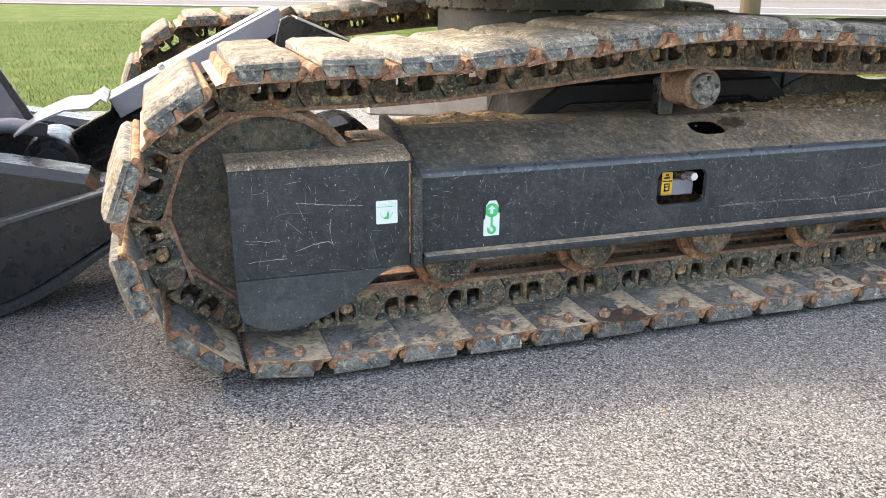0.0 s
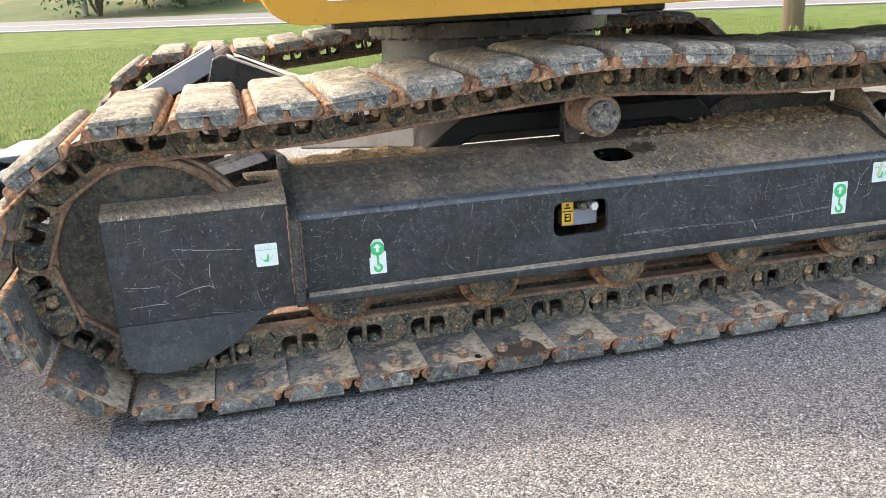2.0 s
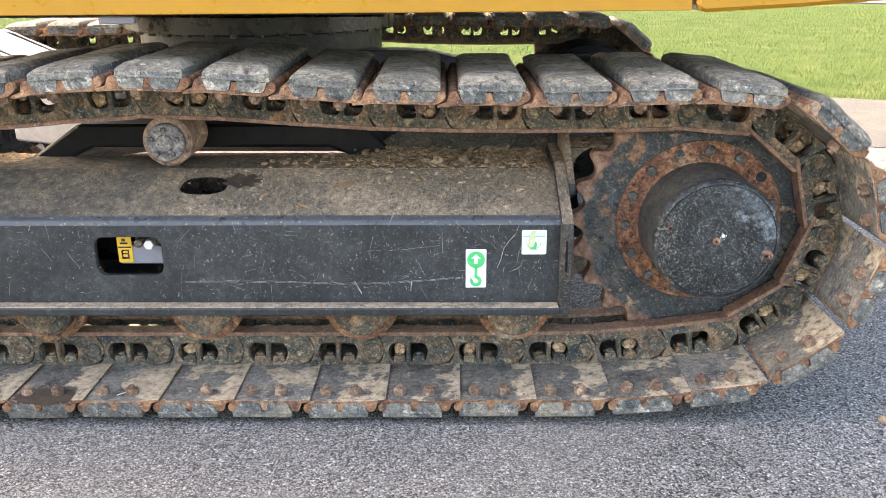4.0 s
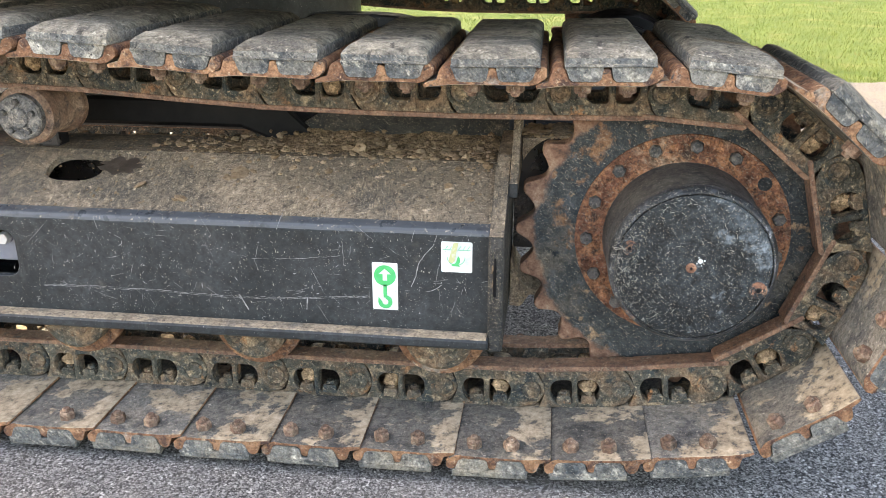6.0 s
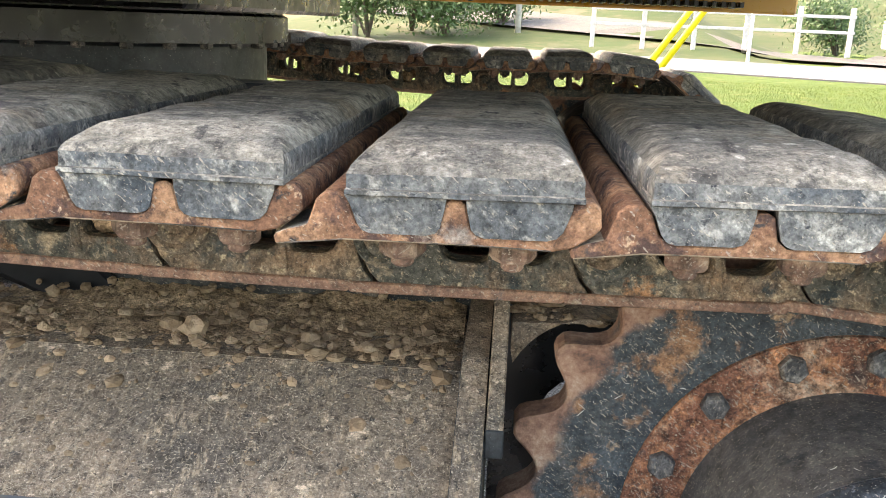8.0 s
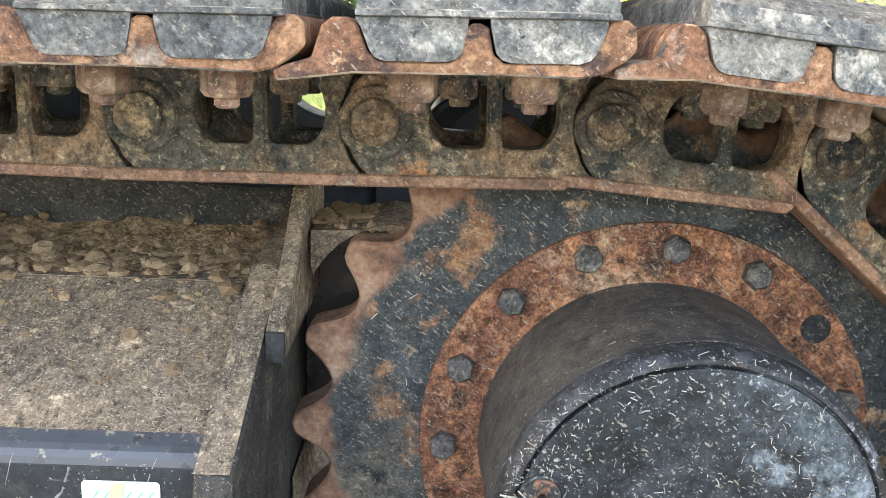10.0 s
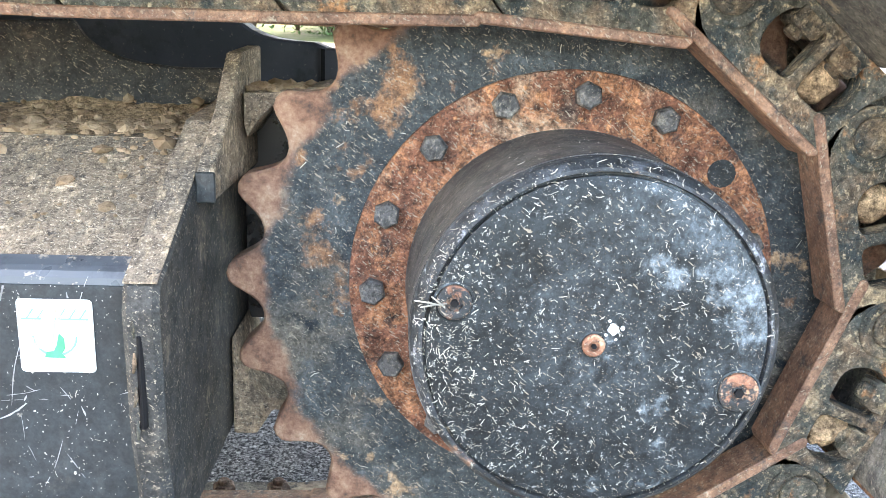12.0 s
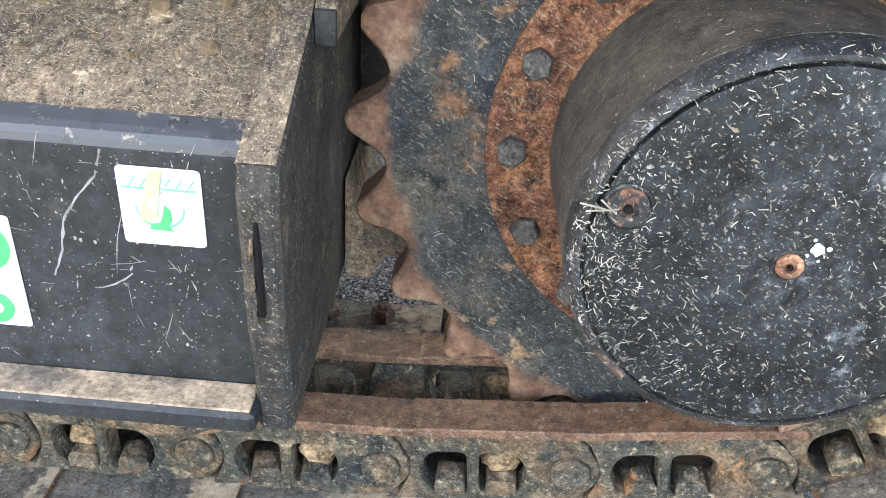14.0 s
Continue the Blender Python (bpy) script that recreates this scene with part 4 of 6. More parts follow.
    part("inner_dirt_plate", plate([(0.50, 0.45), (0.95, 0.45), (0.95, 0.534), (0.90, 0.533), (0.865, 0.536), (0.846, 0.540), (0.832, 0.545), (0.819, 0.552), (0.810, 0.560), (0.800, 0.575), (0.70, 0.570), (0.60, 0.538), (0.54, 0.50)], [], 0.296, 0.306, XZ, 0.002), M_PLATE, f, "dirt-filmed inner plate")
    # idler guard
    g = [(-0.997, 0.446), (-0.9965, 0.30), (-0.992, 0.150), (-0.984, 0.128), (-0.955, 0.112), (-0.915, 0.104), (-0.885, 0.104), (-0.840, 0.114), (-0.795, 0.130), (-0.755, 0.150),
         (-0.72, 0.176), (-0.69, 0.198), (-0.66, 0.212)]
    lip_lines = Matrix(((1, 0, 0, 0), (0, 0.20, 1, -0.2135 * 0.20), (0, 1, 0, 0), (0, 0, 0, 1)))
    lip = [(-0.9942, 0.2135)] + g[2:] + [(-0.656, 0.2135)]
    g = [g[0], g[1], (-0.9942, 0.2138), (-0.617, 0.2138), (-0.617, 0.446)]
    guard = part("idler_guard", plate(g, [], -0.004, 0.010, XZ, 0.0015), M_BLACK, f, "scratched black front guard plate")
    part("guard_lip", plate(lip, [], -0.004, 0.010, lip_lines, 0.001), M_BLACK, guard, "lower lip bent outwards")
    fold = [(-0.004, 0.446), (-0.003, 0.452), (0.0, 0.4565), (0.006, 0.460), (0.060, 0.470), (0.060, 0.458), (0.010, 0.446)]
    part("guard_fold", plate(fold, [], -0.997, -0.617, YZ), M_DUSTY, guard)
    top = [(-0.79, 0.058), (-0.617, 0.058), (-0.617, 0.262), (-0.70, 0.262)] + [(-0.69 + 0.06 * math.cos(radians(a)), 0.165 + 0.052 * math.sin(radians(a))) for a in range(90, -91, -15)] + [(-0.79, 0.113)]
    part("guard_top", plate(top, [], 0.456, 0.468, XY, 0.001), M_DUSTY, guard, "dusty top plate with a rounded slot")
    return f


frame_thing = track_frame()


def idler():
    w = thing("idler_wheel", (IDLER[0] - 0.004, MID_Y, IDLER[1]), "large black front idler wheel with a rusty worn rim", "idler wheel")
    part("rim", lathe([(0.196, -0.050), (0.200, -0.055), (0.211, -0.059), (0.2155, -0.053), (0.2155, -0.022), (0.222, -0.018), (0.222, 0.018), (0.2155, 0.022), (0.2155, 0.050), (0.211, 0.056), (0.196, 0.05)], (0, 0, 0), 72, closed=True), M_TOOTH, w, "rust-brown rolled rim")
    part("disc", lathe([(0.195, -0.040), (0.10, -0.034), (0.06, -0.050), (0.05, -0.05), (0.05, 0.05), (0.10, 0.03), (0.195, 0.036)], (0, 0, 0), 64), M_IDLER, w, "dark stained wheel disc")
    return w


idler()


def sprocket():
    w = thing("drive_sprocket", (SPROCKET[0], SPROCKET_Y, SPROCKET[1]), "rusty drive sprocket wheel with a black final drive hub", "sprocket")
    teeth = 23
    outline = []
    for k in range(teeth):
        base = radians(179.2) + math.tau * k / teeth
        for da, r in ((-0.5, 0.2480), (-0.42, 0.2488), (-0.34, 0.2520), (-0.27, 0.2570), (-0.20, 0.2640), (-0.15, 0.2700), (-0.09, 0.2748), (0.0, 0.2765), (0.09, 0.2748), (0.15, 0.2700), (0.20, 0.2640), (0.27, 0.2570), (0.34, 0.2520), (0.42, 0.2488)):
            a = base + da * math.tau / teeth
            outline.append((r * math.cos(a), r * math.sin(a)))
    part("toothed_ring", plate(outline, [disc(0, 0, 0.125, 84)], -0.0235, 0.0095, XZ, 0.004, 50), M_SPROCKET, w, "black web plate with worn rusty teeth")
    part("bolt_ring", lathe([(0.120, -0.0225), (0.120, -0.0265), (0.1755, -0.0265), (0.1765, -0.0225)], (0, 0, 0), 72, closed=True), M_RUST_RING, w, "rust-red bolted flange ring")
    head = mesh_of("flange_bolt", hex_head(0.0112, 0.0095, 0.0), M_BOLT)
    for k in range(15):
        a = radians(38.5 + 24 * k)
        if k == 0:
            # solid dark disc, coloured for the shaded depth of the hole
            part("bolt_hole", lathe([(0.0115, -0.0278), (0.0115, -0.024), (0.009, -0.0265)], (0.157 * math.cos(a), 0, 0.157 * math.sin(a)), 16), M_HUB, w, "empty bolt hole")
            continue
        piece("flange_bolt", head, w, Matrix.Translation((0.157 * math.cos(a), -0.0265, 0.157 * math.sin(a))) @ FACE_OUT @ pose(0, 0, 0, 0, 0, 17 * k))
    part("hub_side", lathe([(0.130, -0.0245), (0.1295, -0.030), (0.128, -0.034), (0.1275, -0.1480), (0.12, -0.1480)], (0, 0, 0), 96), M_HUB_SIDE, w, "dust-filmed black hub cylinder")
    hub = part("final_drive_hub", lathe([(0.1176, -0.1608), (0.1160, -0.1605), (0.1155, -0.1650), (0.108, -0.1675), (0.09, -0.1680), (0.05, -0.1680), (0.0, -0.1685)], (0, 0, 0), 96), M_HUB, w, "black hub with grass clippings stuck to it")
    part("hub_rim", lathe([(0.1270, -0.1475), (0.127, -0.1540), (0.1255, -0.1600), (0.121, -0.1645), (0.1185, -0.1650), (0.1175, -0.1605)], (0, 0, 0), 96), M_RIM, hub, "scuffed rounded rim with pale worn paint")
    for x, z, r in ((-0.004, 0.002, 0.0078), (-0.098, 0.030, 0.0118), (0.098, -0.030, 0.0138)):
        part("plug_recess", lathe([(r + 0.0022, -0.1665), (r + 0.0022, -0.1692), (r + 0.0008, -0.1696), (r + 0.0006, -0.1684)], (x, 0, z), 24), M_HUB, hub, "round recess in the cover")
        # raised near-black hexagon stands for the shade inside the socket
        part("plug_socket", lathe([(r * 0.24, -0.1708), (r * 0.24, -0.1726), (r * 0.16, -0.1724)], (x, 0, z), 6), M_LEG, hub, "dark hexagonal socket")
        part("plug", lathe([(r, -0.1645), (r, -0.1710), (r * 0.85, -0.1722), (r * 0.5, -0.1722), (r * 0.45, -0.1700)], (x, 0, z), 20), M_PLUG, hub, "half-rusted drain plug")
    return w


sprocket_thing = sprocket()


def far_sprocket():
    w = thing("drive_sprocket", (SPROCKET[0], FAR_Y, SPROCKET[1]), "dark drive sprocket with travel motor on the machine's far side", "sprocket")
    ring = [o for o in sprocket_thing.children if o.name.startswith("toothed_ring")][0]
    piece("toothed_ring", ring.data, w)
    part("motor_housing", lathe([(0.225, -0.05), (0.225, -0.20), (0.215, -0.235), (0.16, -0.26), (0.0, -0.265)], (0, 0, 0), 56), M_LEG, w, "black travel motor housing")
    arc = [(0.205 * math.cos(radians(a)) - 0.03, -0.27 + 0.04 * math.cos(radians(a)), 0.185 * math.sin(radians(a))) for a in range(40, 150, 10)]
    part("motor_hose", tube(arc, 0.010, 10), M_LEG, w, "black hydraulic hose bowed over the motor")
    return w


far_sprocket()


def rollers():
    w = thing("track_roller", (-0.512, MID_Y, 0.203), "rusty flanged bottom track roller", "track roller", "bottom track rollers")
    part("tread", lathe([(0.079, -0.074), (0.080, -0.070), (0.080, -0.052), (0.074, -0.046), (0.048, -0.040), (0.048, 0.040), (0.074, 0.046), (0.080, 0.052), (0.080, 0.070), (0.079, 0.074)], (0, 0, 0), 48), M_RUST, w, "rusty roller flanges")
    part("end_cap", lathe([(0.06, -0.073), (0.058, -0.098), (0.052, -0.102), (0.034, -0.102), (0.032, -0.106), (0.0, -0.106)], (0, 0, 0), 32), M_LINK, w, "muddy steel end cap")
    part("mount", box((-0.050, -0.100, -0.004), (0.050, -0.076, 0.030), 0.004), M_LINK, w)
    for x in (-0.150, 0.190, 0.525, 0.852):
        copy_thing(w, pose(x, MID_Y, 0.203))


rollers()


def carrier():
    w = thing("carrier_roller", (0.143, 0.061, 0.561), "small top carrier roller with a rusty flange and grey hub", "carrier roller")
    part("roller", lathe([(0.046, 0.006), (0.0505, 0.010), (0.0515, 0.030), (0.047, 0.036), (0.044, 0.038), (0.044, 0.100), (0.047, 0.105), (0.051, 0.110), (0.051, 0.125)], (0, 0, 0), 40), M_TOOTH, w, "worn rusty roller body")
    part("hub_cap", lathe([(0.039, 0.008), (0.039, -0.006), (0.036, -0.010), (0.018, -0.010), (0.016, -0.013), (0.0, -0.013)], (0, 0, 0), 32), M_BOLT, w, "grey hub cap")
    for k in range(5):
        a = math.tau * k / 5 + 0.3
        part("cap_bolt", lathe([(0.0055, -0.009), (0.0055, -0.016), (0.004, -0.0175)], (0.027 * math.cos(a), 0, 0.027 * math.sin(a)), 8), M_BOLT, w)
    part("bracket", box((-0.052, 0.112, -0.080), (-0.010, 0.150, 0.015), 0.003), M_BLACK_CLEAN, w, "black mounting bracket")
    part("axle", lathe([(0.018, 0.10), (0.018, 0.150)], (-0.0, 0, 0), 16), M_BLACK_CLEAN, w)


carrier()

# ---- carbody, house, blade ----
CX, CY = 0.155, 1.02


def carbody():
    c = thing("carbody", (0, 0, 0), "black welded carbody, pale deck with sunlight in its colour, under the swing bearing", "carbody")
    part("turret_base", lathe([(0.355, 0.45), (0.355, 0.715), (0.36, 0.72)], (CX, CY, 0), 64, "z"), M_BLACK, c, "dark round turret base")
    part("swing_bearing", lathe([(0.395, 0.722), (0.395, 0.765), (0.385, 0.77), (0.385, 0.80)], (CX, CY, 0), 72, "z"), M_BLACK_CLEAN, c, "black slewing ring")
    head = mesh_of("ring_bolt", hex_head(0.011, 0.010), M_BOLT)
    for k in range(36):
        a = math.tau * k / 36
        piece("ring_bolt", head, c, pose(CX + 0.378 * math.cos(a), CY + 0.378 * math.sin(a), 0.7225, 180, 0, 0))
    part("deck", plate([(-0.52, 0.76), (-0.20, 0.62), (0.36, 0.62), (0.44, 0.70), (0.44, 1.34), (0.36, 1.42), (-0.20, 1.42), (-0.52, 1.28)], [], 0.42, 0.585, XY, 0.006), M_DECK, c, "pale deck plate with the sun's glare in its colour")
    for sgn in (1, -1):
        ya, yb = (0.284, 0.66) if sgn > 0 else (2 * CY - 0.284, 2 * CY - 0.66)
        bm = bmesh.new()
        near = [(-0.27, 0.462), (-0.13, 0.555), (0.52, 0.555), (0.62, 0.462), (0.545, 0.462), (0.44, 0.503), (-0.10, 0.503), (-0.19, 0.462)]
        away = [(-0.20, 0.405), (-0.14, 0.600), (0.50, 0.600), (0.55, 0.405), (0.50, 0.405), (0.42, 0.412), (-0.08, 0.412), (-0.15, 0.405)]
        ra = [bm.verts.new((x, ya, z)) for x, z in near]
        rb = [bm.verts.new((x, yb, z)) for x, z in away]
        for k in range(8):
            bm.faces.new((ra[k], ra[(k + 1) % 8], rb[(k + 1) % 8], rb[k]))
        bm.faces.new(ra)
        bm.faces.new(rb)
        # M_LEG darkens the leg in place of the shade it stands in
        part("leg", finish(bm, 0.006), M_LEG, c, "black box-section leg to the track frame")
    rear = [(0.445, 0.30), (1.16, 0.30), (1.16, 0.536), (0.994, 0.544), (0.974, 0.552), (0.944, 0.553), (0.914, 0.556), (0.895, 0.561), (0.879, 0.568), (0.866, 0.577), (0.852, 0.596), (0.832, 0.616), (0.79, 0.632), (0.72, 0.648), (0.655, 0.662), (0.60, 0.666), (0.445, 0.666)]
    part("rear_panel", plate(rear, [], 0.80, 0.88, XZ, 0.004), M_PANEL, c, "blue-black rear panel with a curved upper edge")
    part("seam", box((0.985, 0.796, 0.304), (0.991, 0.799, 0.543)), M_LEG, c)
    return c


carbody()


def house():
    h = thing("excavator_house", (0, 0, 0), "yellow excavator house over the tracks with dark underside", "excavator house")
    prof = [(-0.632, 2.05), (-0.632, 0.895)] + [(-0.632 + 0.085 - 0.085 * math.cos(radians(a)), 0.899 - 0.085 * math.sin(radians(a))) for a in range(10, 91, 10)] + [(1.148, 0.822), (1.150, 2.05)]
    part("side_panel", plate(prof, [], -0.055, 0.06, XZ, 0.012), M_YELLOW, h, "glossy yellow lower side panel")
    rear = [(1.156, 2.05), (1.156, 0.826), (1.168, 0.818), (1.35, 0.828), (1.62, 0.848), (1.75, 0.88), (1.80, 0.95), (1.82, 2.05)]
    part("rear_panel", plate(rear, [], -0.060, 0.06, XZ, 0.012), M_YELLOW, h, "yellow rear corner panel")
    part("body", plate([(-0.60, 0.062), (1.80, 0.062), (1.86, 0.6), (1.88, 1.02), (1.86, 1.5), (1.76, 2.05), (-0.62, 2.05)], [], 0.935, 2.0, XY), M_YELLOW, h)
    part("far_side_panel", box((-0.60, 2.04, 0.828), (1.74, 2.075, 0.934), 0.006), M_YELLOW, h, "yellow side panel on the far side")
    for k in range(26):
        part("grille_bar", box((0.95 + 0.024 * k, 1.90, 0.838), (0.960 + 0.024 * k, 2.036, 0.852)), M_BLACK_CLEAN, h)
    part("floor_pan", box((-0.56, 0.062, 0.895), (1.70, 2.08, 0.933), 0.004), M_BLACK_CLEAN, h, "black underside pan")
    for k in range(8):
        part("underside_rib", box((0.55 + 0.14 * k, 0.10, 0.880), (0.562 + 0.14 * k, 1.9, 0.895)), M_BLACK_CLEAN, h)
    part("swing_frame", box((-0.42, 0.55, 0.772), (0.56, 1.50, 0.894), 0.006), M_BLACK_CLEAN, h, "dark swing frame box")
    part("hanging_hose", tube([(0.86, 1.25, 0.90), (0.862, 1.25, 0.86), (0.868, 1.25, 0.83), (0.872, 1.25, 0.812)], 0.006, 8), M_BLACK_CLEAN, h)
    part("tab", box((0.075, -0.035, 0.800), (0.140, -0.020, 0.813), 0.002), M_GREY, h, "small pale bracket tab")
    DX, DZ = -0.500, 0.858
    sign = part("warning_decal", plate([(DX, DZ), (DX + 0.118, DZ), (DX + 0.118, DZ + 0.09), (DX, DZ + 0.09)], [], -0.0575, -0.0555, XZ), M_WHITE, h, "white decal with dark red bars")
    for z in (DZ + 0.005, DZ + 0.018, DZ + 0.031):
        part("print_bar", plate([(DX + 0.006, z), (DX + 0.112, z), (DX + 0.112, z + 0.008), (DX + 0.006, z + 0.008)], [], -0.0583, -0.0575, XZ), M_RED, sign)
    return h


house()


def blade():
    b = thing("dozer_blade", (0, 0, 0), "black dozer blade and push arms with grey cylinder guard", "dozer blade")
    d = Vector((-0.745, 0, 0.722)) - Vector((-1.240, 0, 0.472))
    u = d.normalized()
    w = Vector((-u.z, 0, u.x))
    m = Matrix(((u.x, 0, w.x, -1.240), (0, 1, 0, 0), (u.z, 0, w.z, 0.472), (0, 0, 0, 1)))
    ln = d.length
    sec = [(0.93, 0.0), (0.93, -0.062), (0.936, -0.062), (0.936, -0.006), (1.114, -0.006), (1.114, -0.062), (1.12, -0.062), (1.12, 0.0)]
    part("cylinder_guard", plate(sec, [], 0.0, ln, m @ YZ, 0.002), M_GREY, b, "grey folded cylinder guard")
    # raised dark strip, coloured for the shade in the guard's slot
    part("guard_slot", box((0.32, 0.985, 0.0005), (0.54, 1.005, 0.003), 0.0, m), M_BLACK_CLEAN, b)
    part("guard_clip", box((0.165, 0.945, 0.0), (0.185, 0.975, 0.016), 0.002, m), M_BARE, b)
    part("lift_cylinder", tube([m @ Vector((x, 1.02, -0.095)) for x in (-0.15, -0.02, -0.01, 0.2, 0.60)], [0.055, 0.06, 0.075, 0.075, 0.075], 24), M_BLACK_CLEAN, b, "glossy black hydraulic cylinder")
    part("pin_boss", lathe([(0.066, 0.895), (0.074, 0.900), (0.076, 0.906), (0.076, 1.14)], (-1.408, 0, 0.300), 32), M_BLACK_CLEAN, b, "black round pin boss")
    part("pivot_pin", lathe([(0.044, 0.882), (0.044, 0.90), (0.034, 0.884), (0.030, 0.892), (0.024, 0.892), (0.022, 0.884), (0.010, 0.884), (0.009, 0.892)], (-1.408, 0, 0.300), 24), M_BLACK, b)
    tower = [(-0.80, 0.50), (-0.745, 0.690), (-0.72, 0.700), (-0.66, 0.690), (-0.45, 0.590), (-0.42, 0.46), (-0.75, 0.42)]
    for y in (0.90, 1.12):
        part("tower_cheek", plate(tower, [], y, y + 0.022, XZ, 0.003), M_BLACK_CLEAN, b)
    # cover takes M_DECK's pale colour for the strong sun on it
    cover = [(-0.70, 0.700), (-0.45, 0.592), (-0.452, 0.586), (-0.70, 0.692)]
    part("tower_cover", plate(cover, [], 0.88, 1.16, XZ, 0.001), M_DECK, b, "pale sloped cover plate")
    hose = [(-1.482, 0.402), (-1.42, 0.438), (-1.35, 0.466), (-1.29, 0.468), (-1.255, 0.492), (-1.24, 0.482), (-1.24, 0.477), (-1.256, 0.487), (-1.29, 0.463), (-1.35, 0.461), (-1.42, 0.433), (-1.48, 0.397)]
    part("hose_plate", plate(hose, [], 0.80, 1.08, XZ), M_GREY, b, "thin bent pale hose guard plate")
    part("hose_bar", plate([(-1.555, 0.60), (-1.535, 0.60), (-1.425, 0.375), (-1.445, 0.365)], [], 0.98, 1.00, XZ, 0.002), M_BLACK_CLEAN, b)
    # the reflection of the lawn is given as the sheet's grey colour
    part("end_sheet", plate([(-1.75, 0.58), (-1.555, 0.575), (-1.47, 0.40), (-1.75, 0.40)], [], 1.085, 1.090, XZ), M_GREY, b, "sheet coloured grey for the lawn reflected in it")
    # added grey bar in place of light on the arm's rounded top
    part("hose_rail", tube([(-1.75, 0.96, 0.405), (-1.50, 0.96, 0.405), (-1.415, 0.96, 0.385)], 0.022, 12), M_GREY, b)
    # near and far push arms: a lower box with flanges and a set-back upper box
    for y0 in (0.55, 1.37):
        upper = [(-1.78, 0.43), (-1.474, 0.375), (-1.291, 0.334), (-1.250, 0.300), (-1.225, 0.312), (-0.62, 0.46), (-0.55, 0.40), (-1.20, 0.25), (-1.36, 0.22), (-1.78, 0.15)]
        part("upper_arm", plate(upper, [], y0 + 0.004, y0 + 0.16, XZ, 0.022), M_BLACK_CLEAN, b, "black box-section arm")
        lower = [(-1.78, 0.155), (-1.493, 0.235), (-1.258, 0.296), (-0.75, 0.40), (-0.75, 0.28), (-1.20, 0.175), (-1.255, 0.165), (-1.386, 0.085), (-1.45, 0.05), (-1.525, 0.022), (-1.78, 0.01)]
        part("push_arm", plate(lower, [], y0 - 0.012, y0 + 0.19, XZ, 0.006), M_BLACK_CLEAN, b, "black box-section push arm")
        # the sky's grey sheen on this flange comes from M_FOLD's paler colour
        part("top_flange", plate([(-1.78, 0.150), (-1.493, 0.229), (-1.258, 0.290), (-1.20, 0.303), (-1.20, 0.316), (-1.258, 0.302), (-1.493, 0.246), (-1.78, 0.172)], [], y0 - 0.03, y0 + 0.02, XZ, 0.003), M_FOLD, b, "worn edge flange, sky sheen in its grey")
        part("bottom_flange", plate([(-1.78, -0.002), (-1.525, 0.004), (-1.45, 0.030), (-1.386, 0.062), (-1.255, 0.150), (-1.20, 0.165), (-1.20, 0.177), (-1.255, 0.166), (-1.386, 0.088), (-1.45, 0.054), (-1.525, 0.026), (-1.78, 0.014)], [], y0 - 0.045, y0 + 0.2, XZ, 0.002), M_BLACK, b)
    mb = [(-1.86 + 0.10 * ((0.02 + 0.77 * k / 12 - 0.40) / 0.38) ** 2, 0.02 + 0.77 * k / 12) for k in range(13)]
    back = [(x - 0.018, z) for x, z in reversed(mb)]
    part("mouldboard", plate(mb + back, [], -0.10, 2.15, XZ), M_BLACK_CLEAN, b, "curved black mouldboard")
    return b


blade()

# ---- decals, label, scratches on the frame ----
def flat(outline, y, holes=()):
    return plate(outline, list(holes), y - 0.0004, y, XZ)


def lift_decal(x0, z0, x1, z1, worn):
    """White vinyl with a green lifting sign: a disc with an arrow over a hook."""
    y = -0.0006
    d = part("lifting_decal", flat(rounded(x0, z0, x1, z1, 0.0025, 3), y), M_WHITE, frame_thing, "white decal with a green lifting hook sign" + (", torn at the top" if worn else ""))
    w, h = x1 - x0, z1 - z0
    cx, cz, r = (x0 + x1) / 2, z1 - 0.27 * h, 0.43 * w
    arrow = [(cx - 0.09 * w, cz - 0.21 * w), (cx + 0.09 * w, cz - 0.21 * w), (cx + 0.09 * w, cz + 0.06 * w), (cx + 0.24 * w, cz + 0.06 * w), (cx, cz + 0.29 * w), (cx - 0.24 * w, cz + 0.06 * w), (cx - 0.09 * w, cz + 0.06 * w)]
    part("green_disc", flat(disc(cx, cz, r, 28), y - 0.0006, [arrow]), M_GREEN, d)
    part("green_shank", flat([(cx - 0.07 * w, z0 + 0.26 * h), (cx + 0.07 * w, z0 + 0.26 * h), (cx + 0.07 * w, cz - r + 0.002), (cx - 0.07 * w, cz - r + 0.002)], y - 0.0006), M_GREEN, d)
    hx, hz, ro, ri = cx, z0 + 0.175 * h, 0.28 * w, 0.12 * w
    outer = [(hx + ro * math.cos(radians(a)), hz + ro * math.sin(radians(a))) for a in range(75, -181, -15)]
    inner = [(hx + ri * math.cos(radians(a)), hz + ri * math.sin(radians(a))) for a in range(-180, 91, 18)]
    part("green_hook", flat(outer + [(hx - ro * 0.95, hz + 0.2 * w)] + inner, y - 0.0012), M_GREEN, d)
    if worn:
        part("torn_corner", flat([(x0 - 0.001, z1 + 0.001), (x0 + 0.012, z1 + 0.001), (x0 + 0.004, z1 - 0.010), (x0 + 0.003, z1 - 0.04), (x0 - 0.001, z1 - 0.042)], y - 0.0024), M_BLACK, d)
        part("torn_edge", flat([(x1 - 0.010, z1 + 0.001), (x1 + 0.001, z1 + 0.001), (x1 + 0.001, z1 - 0.03), (x1 - 0.004, z1 - 0.028), (x1 - 0.003, z1 - 0.012)], y - 0.0024), M_BLACK, d)


